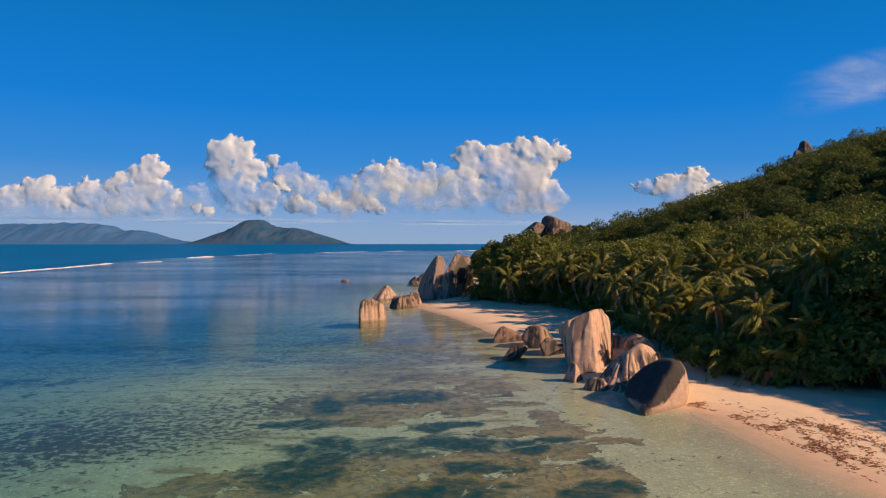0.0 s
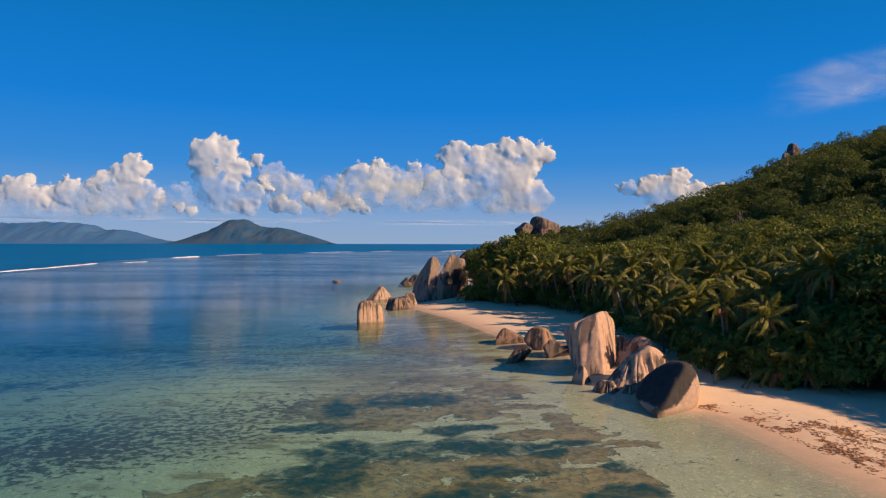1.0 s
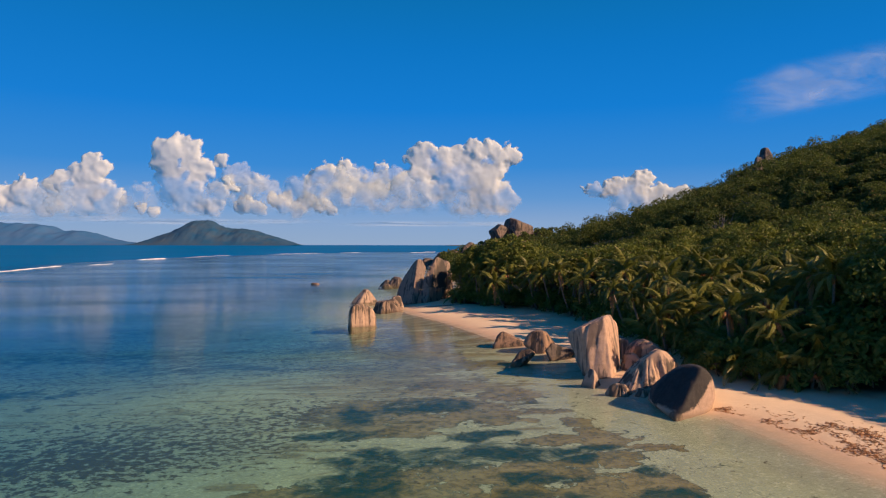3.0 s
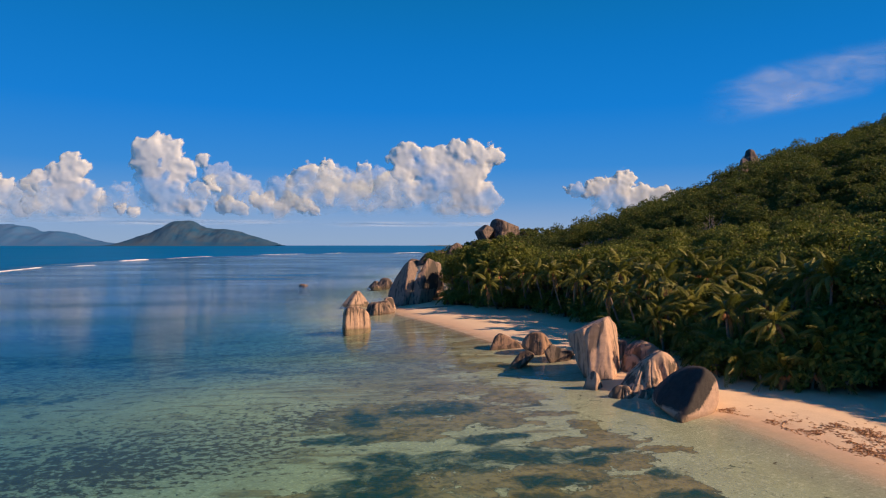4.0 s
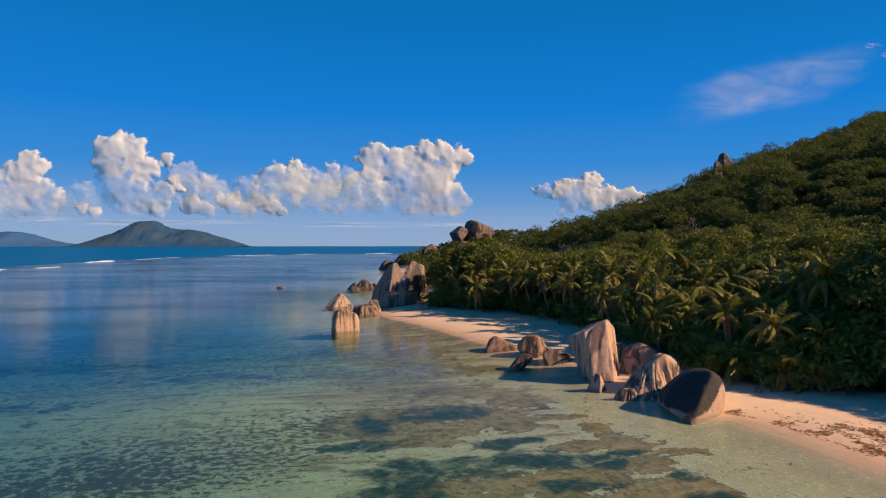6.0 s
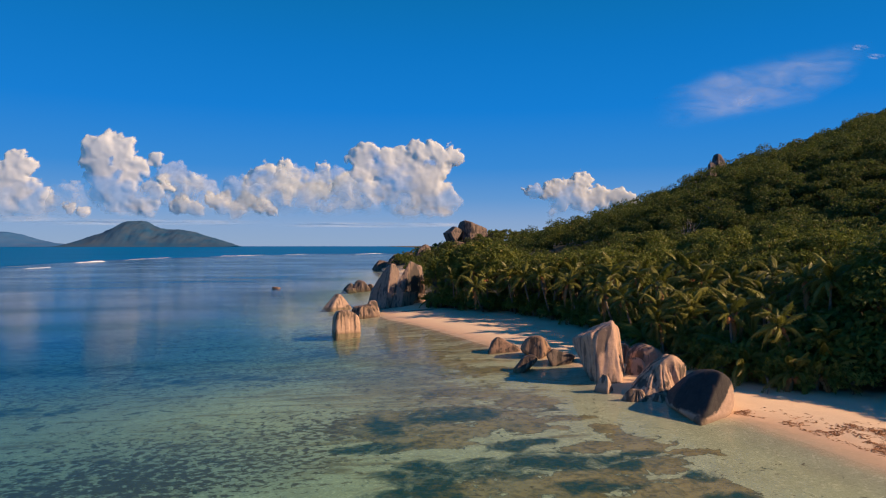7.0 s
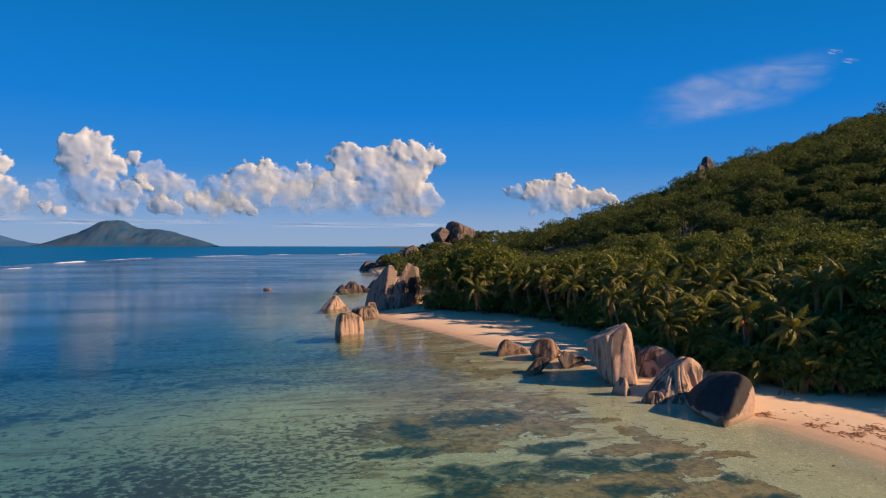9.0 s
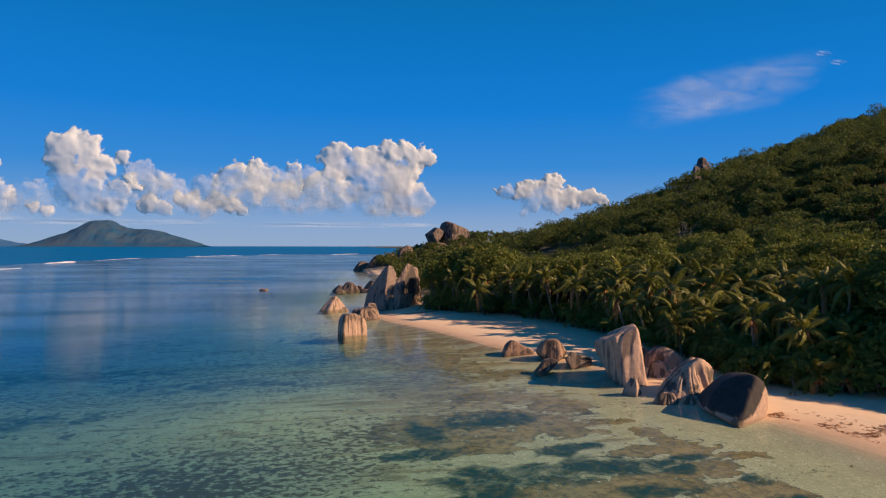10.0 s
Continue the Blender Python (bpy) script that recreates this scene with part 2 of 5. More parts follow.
def ground_material():
    """Pale coral sand, darker where wet; weed, rubble, bare sand and painted light sparkle on the lagoon bed; leaf
    litter under the trees.
    """
    n = Nodes("coral_sand")
    p = n.world()
    fine = n.noise(p, 9.0, 4, 0.6)
    mid = n.noise(p, 0.9, 4, 0.55)
    sand = n.mix(mid, (0.80, 0.61, 0.40), (0.70, 0.52, 0.33))
    sand = n.mix(n.ramp(fine, (0.35, 0.0), (0.7, 0.6)), sand, (0.81, 0.64, 0.46))
    z = n.add("SeparateXYZ", Vector=n.add("NewGeometry").outputs["Position"]).outputs["Z"]
    damp = n.ramp(n.math("ADD", z, n.math("MULTIPLY", n.math("SUBTRACT", mid, 0.5), 0.3)), (0.04, 1.0), (0.42, 0.0))
    sand = n.mix(n.math("MULTIPLY", damp, 0.75), sand, (0.55, 0.34, 0.20))
    under = n.ramp(n.math("ADD", z, n.math("ADD", 0.16, n.math("MULTIPLY", n.math("SUBTRACT", mid, 0.5), 0.16))), (0.04, 1.0), (0.31, 0.0))
    bed = n.mix(mid, (0.43, 0.44, 0.30), (0.32, 0.345, 0.235))
    bed = n.mix(n.ramp(fine, (0.5, 0.0), (0.66, 0.6)), bed, (0.20, 0.19, 0.13))
    # pale speckle: sparkle of sunlight through ripples, painted on the bed
    bed = n.mix(n.ramp(n.noise(p, 4.2, 5, 0.7), (0.54, 0.0), (0.62, 0.6)), bed, (0.66, 0.65, 0.48))
    weed_f = n.math("ADD", n.attr("weed"), n.math("MULTIPLY", n.math("SUBTRACT", n.noise(p, 0.5, 10, 0.70, 0.6), 0.5), 1.7))
    tone = n.noise(p, 1.3, 8, 0.72, 0.6)
    brown = n.mix(n.ramp(tone, (0.36, 0.0), (0.52, 0.7), (0.68, 1.0)), (0.075, 0.06, 0.018), (0.33, 0.25, 0.11))
    brown = n.mix(n.ramp(n.noise(p, 0.22, 5, 0.6), (0.45, 0.0), (0.6, 0.8)), brown, n.mix(n.ramp(tone, (0.4, 0.0), (0.6, 1.0)), (0.025, 0.026, 0.003), (0.22, 0.155, 0.02)))
    bed = n.mix(n.ramp(weed_f, (0.42, 0.0), (0.45, 0.96)), bed, brown)
    rim = n.ramp(weed_f, (0.40, 0.0), (0.425, 0.95), (0.445, 0.8), (0.475, 0.0))
    bed = n.mix(rim, bed, (0.014, 0.04, 0.03))
    streaks = n.noise(n.add("Mapping", Vector=p, Rotation=(0, 0, radians(-12)), Scale=(0.16, 0.62, 1)).outputs[0], 1.0, 8, 0.68, 0.8)
    bed = n.mix(n.ramp(n.math("ADD", streaks, n.math("MULTIPLY", n.attr("strand"), 0.16)), (0.53, 0.0), (0.62, 0.85)), bed, brown)
    bed = n.mix(n.ramp(n.noise(p, 0.35, 7, 0.65), (0.4, 0.0), (0.72, 0.5)), bed, (0.25, 0.24, 0.16))
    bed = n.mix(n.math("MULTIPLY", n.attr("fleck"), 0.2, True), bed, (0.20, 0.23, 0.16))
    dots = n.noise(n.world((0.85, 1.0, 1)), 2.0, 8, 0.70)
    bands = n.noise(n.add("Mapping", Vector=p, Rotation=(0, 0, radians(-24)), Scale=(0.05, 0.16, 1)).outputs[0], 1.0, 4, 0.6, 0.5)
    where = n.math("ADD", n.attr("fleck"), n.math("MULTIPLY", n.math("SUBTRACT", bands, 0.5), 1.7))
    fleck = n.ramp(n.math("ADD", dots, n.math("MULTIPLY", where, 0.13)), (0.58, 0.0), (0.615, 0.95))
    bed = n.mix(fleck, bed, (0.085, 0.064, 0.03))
    deep_f = n.math("ADD", n.attr("grass"), n.math("MULTIPLY", n.math("SUBTRACT", n.noise(p, 0.5, 10, 0.74, 0.6), 0.5), 1.7))
    bed = n.mix(n.ramp(deep_f, (0.31, 0.0), (0.42, 0.5), (0.62, 1.0)), bed, n.mix(n.ramp(n.noise(p, 2.2, 6, 0.7), (0.4, 0.0), (0.7, 1.0)), (0.001, 0.040, 0.036), n.mix(n.ramp(tone, (0.4, 0.0), (0.6, 1.0)), (0.02, 0.055, 0.022), (0.15, 0.11, 0.03))))
    col = n.mix(under, sand, bed)
    litter = n.mix(n.noise(p, 3.0, 4, 0.7), (0.035, 0.036, 0.016), (0.08, 0.07, 0.03))
    col = n.mix(n.attr("soil"), col, litter)
    nor = n.bump(n.math("ADD", n.math("MULTIPLY", mid, 1.0), n.math("MULTIPLY", fine, 0.25)), 0.35, 0.15)
    return n.surface(n.principled(col, n.ramp(damp, (0.0, 0.95), (1.0, 0.55)), nor))


def sea_material():
    """Clear lagoon water: mirror-like by Fresnel, tinted by its depth, its own dark blue where it is deep."""
    n = Nodes("sea_water")
    depth = n.attr("depth")
    through_col = n.ramp(depth, (0.0, (1.0, 1.0, 1.0)), (0.05, (0.90, 0.98, 0.92)), (0.10, (0.75, 0.94, 0.87)), (0.17, (0.46, 0.78, 0.82)), (0.34, (0.06, 0.30, 0.48)), (1.0, (0.01, 0.10, 0.2)))
    lens = n.add("BsdfTransparent", Color=through_col).outputs[0]
    body_col = n.mix(n.noise(n.world((0.004, 0.02, 1)), 1.0, 3, 0.5), SEA_BODY, tuple(c * 0.7 for c in SEA_BODY))
    body = n.add("BsdfDiffuse", Color=body_col).outputs[0]
    inside = n.add("MixShader", i_0=n.ramp(depth, (0.105, 0.0), (0.3, 0.75), (1.0, 1.0)), i_1=lens, i_2=body).outputs[0]
    w1 = n.noise(n.world((1.0, 2.2, 1)), 1.1, 3, 0.5)
    w2 = n.noise(n.world((0.25, 0.8, 1)), 0.8, 3, 0.5)
    w3 = n.noise(n.world((0.012, 0.032, 1)), 1.0, 4, 0.6, 0.6)
    h = n.math("ADD", n.math("MULTIPLY", w1, 0.3), n.math("MULTIPLY", w2, 0.6))
    nor = n.bump(h, SEA_BUMP, 0.12)
    gloss = n.add("BsdfGlossy", Roughness=n.ramp(w3, (0.35, 0.06), (0.7, 0.13)), Normal=nor).outputs[0]
    fres = n.add("LayerWeight", Blend=0.5).outputs["Facing"]
    return n.surface(n.add("MixShader", i_0=n.math("MULTIPLY", n.math("POWER", fres, 9.0), n.math("MULTIPLY", n.ramp(w3, (0.38, 0.5), (0.62, 1.1)), n.ramp(depth, (0.2, SEA_GLOSS * 1.2), (0.6, 0.10)))), i_1=inside, i_2=gloss).outputs[0])


def plain_material(name, a, b, scale=1.0, rough=0.8, bump=0.0, gloss=0.5):
    n = Nodes(name)
    f = n.noise(n.coords("Object"), scale, 5, 0.6)
    nor = n.bump(f, bump, 0.5) if bump else None
    return n.surface(n.principled(n.mix(n.ramp(f, (0.3, 0.0), (0.7, 1.0)), a, b), rough, nor, Specular_IOR_Level=gloss))


def cloud_material(name):
    """Sunlit cumulus: opaque in the middle, thinning out at its rim and base; grey shade imitated by letting sky
    through.
    """
    n = Nodes(name)
    v = n.coords("Object")
    thin = n.math("ADD", n.attr("cover"), n.math("MULTIPLY", n.math("SUBTRACT", n.noise(v, 0.009, 9, 0.66, 0.6), 0.5), 0.85))
    d = n.add("BsdfDiffuse", Color=(0.83, 0.88, 0.84)).outputs[0]
    t = n.add("BsdfTranslucent", Color=(0.84, 0.9, 0.85)).outputs[0]
    mass = n.add("MixShader", i_0=0.45, i_1=d, i_2=t).outputs[0]
    return n.surface(n.add("MixShader", i_0=n.math("MULTIPLY", n.ramp(thin, (0.22, 0.0), (0.85, 0.98)), n.attr("thick")), i_1=n.add("BsdfTransparent").outputs[0], i_2=mass).outputs[0])


def veil_material(name, grain=(0.0022, 0.0005, 0.0065), most=0.62, shade=(0.62, 0.74, 0.85), thin=0.30):
    """A thin high cloud that lets the sky through."""
    n = Nodes(name)
    v = n.coords("Object", (1, 1, 1))
    f = n.noise(n.add("Mapping", Vector=v, Scale=grain, Rotation=(0, radians(-14), 0)).outputs[0], 1.6, 6, 0.62, 0.6)
    dens = n.math("MULTIPLY", n.ramp(f, (thin, 0.0), (thin + 0.38, most)), n.attr("cover"))
    d = n.add("BsdfDiffuse", Color=shade).outputs[0]
    return n.surface(n.add("MixShader", i_0=dens, i_1=n.add("BsdfTransparent").outputs[0], i_2=d).outputs[0])


ROCK = rock_material("granite", (0.47, 0.32, 0.225))
ROCK_TALL = rock_material("granite_pale_streaked", (0.56, 0.365, 0.255), (0.13, 0.10, 0.082), streak=0.53)
ROCK_STREAKED = rock_material("granite_streaked", (0.50, 0.33, 0.225), (0.045, 0.037, 0.032), streak=0.50)
ROCK_FAR = rock_material("granite_brown", (0.085, 0.060, 0.050), (0.03, 0.027, 0.027), 0.49)
ROCK_SLAB = rock_material("granite_grey", (0.23, 0.165, 0.13), (0.045, 0.045, 0.048), 0.52)
# right-hand slab: tree shadow on its right part painted into the colour
ROCK_TREE_SHADE = rock_material("granite_tree_shade", (0.30, 0.205, 0.15), (0.045, 0.045, 0.048), 0.54, (0.90, -0.1, -0.35, 0.2), -9.0, (0.06, 0.054, 0.05), 1.1)
ROCK_DARK = rock_material("granite_dark_furrowed", (0.17, 0.11, 0.075), (0.02, 0.018, 0.017), 0.48)
# wide boulder: its left slope's shade painted in together with black growth
ROCK_LICHEN_SHADE = rock_material("granite_lichen_shade", light=(0.46, 0.315, 0.225), dark_side=(-0.75, 0.0, 0.66, -0.1), streak=0.56)
SAND = ground_material()
SEA = sea_material()
LEAF = leaf_material("broad_leaves", (0.245, 0.26, 0.048), (0.044, 0.073, 0.019), 0.5)
LEAF_HILL = leaf_material("hill_leaves", (0.130, 0.155, 0.036), (0.026, 0.046, 0.017), 0.6)
FROND = leaf_material("palm_leaflets", (0.25, 0.245, 0.052), (0.016, 0.03, 0.008), 0.36, 0.26, 0.5)
FROND_DRY = leaf_material("dry_palm_leaflets", (0.46, 0.25, 0.11), (0.26, 0.14, 0.07), 0.7, 0.2)
BARK = bark_material("bark", (0.20, 0.16, 0.12), (0.09, 0.07, 0.05))
PALM_BARK = bark_material("palm_bark", (0.26, 0.21, 0.16), (0.13, 0.10, 0.08))
HUSK = plain_material("palm_husk", (0.40, 0.17, 0.06), (0.22, 0.10, 0.045), 5.0, 0.8)
DEAD_WOOD = bark_material("grey_dead_wood", (0.36, 0.32, 0.28), (0.2, 0.17, 0.15))
WRACK = plain_material("dry_seaweed", (0.34, 0.155, 0.06), (0.52, 0.26, 0.11), 6.0, 0.9)
FOAM = plain_material("sea_foam", (0.85, 0.86, 0.88), (0.7, 0.74, 0.78), 0.2, 0.8)
# both islands: blue haze of the air painted into the base colour
ISLE = plain_material("island_woods_haze", (0.018, 0.082, 0.175), (0.055, 0.092, 0.14), 0.012, 0.95, 0.0, 0.0)
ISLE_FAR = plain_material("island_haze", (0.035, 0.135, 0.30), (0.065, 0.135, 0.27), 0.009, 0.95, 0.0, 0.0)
CLOUD = cloud_material("cumulus")
ROCK_LOW = rock_material("granite_rusty", (0.25, 0.135, 0.072), (0.024, 0.022, 0.022), 0.475)
# near-black base colour stands for the shade over one low rock
ROCK_SHADED = rock_material("granite_shade_dark", (0.06, 0.05, 0.044), (0.018, 0.017, 0.018), 0.5)
ROCK_RIDGE = rock_material("granite_ridge", (0.085, 0.078, 0.086), (0.035, 0.033, 0.036), 0.5)
VEIL = veil_material("thin_cloud", most=0.34)


# ---- ground, sea ----
def spread(a, b, step, far):
    """Fine steps from a to b, growing ones beyond, out to +-far."""
    mid = np.arange(a, b + step / 2, step)
    k = np.arange(1, 60)
    grow = np.cumsum(step * 1.22 ** k)
    grow = np.append(grow[grow < far], far)
    return np.concatenate([(a - grow)[::-1], mid, b + grow])


def blobs(x, y, spots, grow=1.0):
    """Largest of soft ellipses (cx, cy, rx, ry): 1 in the middle, 0 at the rim and beyond."""
    out = np.zeros_like(x)
    for cx, cy, rx, ry in spots:
        out = np.maximum(out, 1 - np.sqrt(((x - cx) / (grow * rx)) ** 2 + ((y - cy) / (grow * ry)) ** 2))
    return out


# patches of brown weed on rubble, and of dark sea grass, on the lagoon bed
WEED = ((6.9, 46.1, 1.6, 2.3), (7.2, 43.0, 2.6, 2.0), (4.3, 43.1, 2.8, 1.4), (5.6, 38.5, 3.2, 2.0), (1.9, 37.5, 3.4, 1.6), (4.6, 50.3, 2.1, 1.2), (2.7, 47.7, 1.5, 0.9),
        (2.6, 56.0, 3.0, 3.2), (9.3, 40.7, 1.7, 0.7), (-6.1, 37.1, 3.2, 2.4), (-4.1, 33.5, 4.5, 3.4), (-0.7, 34.9, 3.8, 2.0), (-6.5, 50.5, 6.0, 5.2), (-6.7, 45.8, 4.0, 1.3),
        (-0.1, 48.5, 2.8, 2.6), (7.5, 34.5, 2.6, 2.2), (-1, 61, 5, 3), (1, 70, 4, 4), (-4, 80, 6, 7), (-12, 33, 5, 4), (-4, 33, 10, 7), (5, 33, 6, 4), (-5, 51, 9, 6))
GRASS = ((-8.1, 39.9, 2.8, 2.8), (-8.8, 36.4, 2.9, 3.2), (-3.4, 53.0, 3.9, 2.6), (-9.3, 51.2, 1.3, 2.5), (-2.4, 40.7, 4.0, 2.4), (1.4, 40.3, 3.0, 2.2), (4.1, 39.7, 1.9, 1.6),
         (6.4, 41.4, 1.9, 1.0), (1.8, 36.0, 2.0, 1.0), (-0.5, 32.6, 3.0, 1.8), (7.3, 32.8, 2.8, 1.3), (8.2, 36.3, 1.3, 1.0), (-1.0, 44.5, 2.8, 1.1), (-10.1, 46.3, 2.5, 1.4),
         (-46, 62, 14, 4), (-25, 74, 15, 4), (-14, 88, 12, 5), (-42, 85, 22, 7), (-16, 105, 8, 4), (-60, 110, 34, 9))


def ground_sheet():
    xs, ys = spread(-62, 42, 0.4, 4930), spread(22, 132, 0.4, 4930)
    gx, gy = np.meshgrid(xs, ys, indexing="ij")
    x, y = gx.ravel(), gy.ravel()
    z = height(x, y)
    me = mesh_of("ground", np.stack([x, y, z], 1), grid_faces(len(xs), len(ys)), [SAND])
    far_off = smooth(54, 66, y)
    wx = x + (3.4 + 12 * far_off) * (fbm(x * 0.3, y * 0.3, octaves=5, seed=21, gain=0.6) - 0.5)
    wy = y + (3.0 + 5 * far_off) * (fbm(x * 0.3, y * 0.36, octaves=5, seed=31, gain=0.6) - 0.5)
    weed = (0.20 + 0.40 * smooth(0.0, 0.40, blobs(wx, wy, WEED, 1.1))) * smooth(-0.05, -0.25, z)
    grass = (0.18 + (0.42 - 0.14 * far_off) * smooth(-0.05, 0.55 + 0.4 * far_off, blobs(wx, wy, GRASS, 1.3))) * smooth(-0.1, -0.4, z)
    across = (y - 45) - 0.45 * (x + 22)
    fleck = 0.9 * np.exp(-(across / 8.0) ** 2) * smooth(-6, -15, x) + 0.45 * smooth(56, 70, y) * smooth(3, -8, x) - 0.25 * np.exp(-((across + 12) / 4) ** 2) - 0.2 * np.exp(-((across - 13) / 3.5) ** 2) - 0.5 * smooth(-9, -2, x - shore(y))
    soil = np.maximum(smooth(0.0, 2.5, x - wood_edge(y) + 1.6 * (vnoise(x * 0.5, y * 0.5, seed=5) - 0.5)), smooth(335, 345, y)) * (z > 0)
    strand = np.exp(-((x + 5) / 9.0) ** 2) * smooth(48, 60, y) * smooth(125, 95, y) - 1.2 * smooth(4, 9, x) * smooth(62, 52, y)
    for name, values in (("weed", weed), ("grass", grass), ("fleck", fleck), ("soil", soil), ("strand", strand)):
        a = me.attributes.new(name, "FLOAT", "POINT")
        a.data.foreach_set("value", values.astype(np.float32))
    return tagged(new("ground", me), "pale coral sand beach, lagoon bed and wooded hillside", "ground", kind="structure")


def sea_sheet():
    xs, ys = spread(-70, 22, 1.0, 4920), spread(22, 140, 1.0, 4920)
    gx, gy = np.meshgrid(xs, ys, indexing="ij")
    x, y = gx.ravel(), gy.ravel()
    deep = np.clip(-height(x, y), 0, 12) + 0.25 * smooth(-5, -40, x - shore(y)) * fbm(x * 0.03, y * 0.09, seed=8)
    me = mesh_of("sea", np.stack([x, y, np.zeros_like(x)], 1), grid_faces(len(xs), len(ys)), [SEA])
    a = me.attributes.new("depth", "FLOAT", "POINT")
    a.data.foreach_set("value", (deep / 10).astype(np.float32))
    return tagged(new("sea", me), "clear turquoise lagoon turning deep blue beyond the reef", "sea", kind="structure")


ground_sheet()
sea_sheet()


# ---- boulders ----
def ball(level):
    bm = bmesh.new()
    bmesh.ops.create_icosphere(bm, subdivisions=level, radius=1.0)
    v = np.array([p.co[:] for p in bm.verts])
    f = np.array([[q.index for q in p.verts] for p in bm.faces])
    bm.free()
    return v, f


BALLS = {k: ball(k) for k in (2, 3, 4, 5, 6)}


def boulder_shape(planes, level=5, seed=1, round_=9.0, flute=0.12, flutes=1.1, lumps=0.12, size=1.0):
    """A worn block: rounded meeting of planes (direction, distance from the middle), with run-off flutes down its sides."""
    u, f = BALLS[level]
    u = u.copy()
    inv = np.zeros(len(u))
    for nx, ny, nz, o in planes:
        k = math.sqrt(nx * nx + ny * ny + nz * nz)
        inv += np.clip((u @ np.array((nx, ny, nz))) / k / o, 0, None) ** round_
    r = inv ** (-1 / round_)
    p = u * r[:, None]
    n3 = fbm(p[:, 0] * 0.45 / size, p[:, 1] * 0.45 / size, p[:, 2] * 0.45 / size, 3, seed) - 0.5
    p = p * (1 + lumps * 2 * n3 / np.maximum(r, 0.5) * size)[:, None]
    ang = np.arctan2(u[:, 1], u[:, 0])
    side = smooth(0.98, 0.55, np.abs(u[:, 2]))
    drift = fbm(np.cos(ang) * 1.3, np.sin(ang) * 1.3, p[:, 2] * 0.10, 3, seed + 5) - 0.5
    a = np.cos(ang) * 2.2 * flutes + 2.2 * drift
    b = np.sin(ang) * 2.2 * flutes - 1.8 * drift
    groove = 1 - np.abs(2 * vnoise(a, b, p[:, 2] * 0.12, seed + 7) - 1)
    groove = groove ** 4 + 0.4 * (1 - np.abs(2 * vnoise(a * 2.1, b * 2.1, p[:, 2] * 0.2, seed + 9) - 1)) ** 5
    p = p - u * (flute * groove * side)[:, None]
    fine = fbm(p[:, 0] * 1.9, p[:, 1] * 1.9, p[:, 2] * 1.9, 3, seed + 3) - 0.5
    p = p + u * (0.07 * size * fine)[:, None]
    return p, f


def boulder(centre, planes, label, group="", mat=None, turn=0.0, **shape):
    v, f = boulder_shape(planes, **shape)
    ob = new("boulder", mesh_of("boulder", v, f, [mat or ROCK]))
    ob.matrix_world = pose(*centre, 0, 0, turn)
    return tagged(ob, label, "boulder", group)


def chips(seed, w, h, n=6):
    """A few odd facets, so that no two rocks are alike."""
    g = random.Random(seed)
    out = []
    for k in range(n):
        a, up = g.uniform(0, 2 * math.pi), g.uniform(-0.1, 0.9)
        out.append((math.cos(a), math.sin(a), up, (w * (1 - up) + h * up) * g.uniform(0.72, 1.0)))
    return tuple(out)


NEAR_GROUP = "granite boulders on the beach"
# the tall upright boulder
boulder((13.3, 62.9, 2.5), ((0.89, -0.43, 0.16, 0.67), (0.97, -0.23, 0.00, 1.37), (0.79, -0.33, 0.51, 1.43), (0.87, -0.15, 0.47, 3.13), (-0.37, 0.17, 0.91, 2.63), (0.05, 0.09, 0.99, 3.12), (-0.15, 0.19, 0.97, 4.49), (-0.81, 0.26, -0.52, 3.28), (-0.93, 0.19, 0.32, 3.79), (-0.98, 0.13, -0.17, 5.10), (-0.91, 0.37, -0.17, 4.19), (-0.82, 0.04, -0.56, 4.22), (0.38, -0.91, 0.14, 3.21), (-0.25, -0.94, 0.22, 3.00), (-1.00, -0.05, -0.10, 2.90), (0.10, 1.00, 0.10, 3.73), (0.00, 0.00, -1.00, 3.52)),
        "tall upright fluted granite boulder with dark run-off streaks", NEAR_GROUP, ROCK_TALL, round_=30, flute=0.26, flutes=1.25, lumps=0.1, seed=3, level=6)
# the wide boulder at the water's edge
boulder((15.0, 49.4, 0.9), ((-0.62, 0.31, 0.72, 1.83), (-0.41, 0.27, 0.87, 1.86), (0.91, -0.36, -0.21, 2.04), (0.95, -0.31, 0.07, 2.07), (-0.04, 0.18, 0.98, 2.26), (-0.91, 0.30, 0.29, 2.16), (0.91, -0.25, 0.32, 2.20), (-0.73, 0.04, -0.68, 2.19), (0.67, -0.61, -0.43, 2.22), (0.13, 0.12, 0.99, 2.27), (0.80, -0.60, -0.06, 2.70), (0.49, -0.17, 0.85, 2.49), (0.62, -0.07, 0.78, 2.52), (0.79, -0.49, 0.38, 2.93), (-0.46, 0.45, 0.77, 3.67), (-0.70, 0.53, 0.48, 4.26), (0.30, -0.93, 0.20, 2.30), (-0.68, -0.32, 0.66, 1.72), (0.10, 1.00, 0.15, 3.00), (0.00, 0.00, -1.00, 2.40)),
        "big smooth rounded granite boulder at the water's edge", NEAR_GROUP, ROCK_LICHEN_SHADE, round_=26, flute=0.05, lumps=0.06, seed=11, level=6)
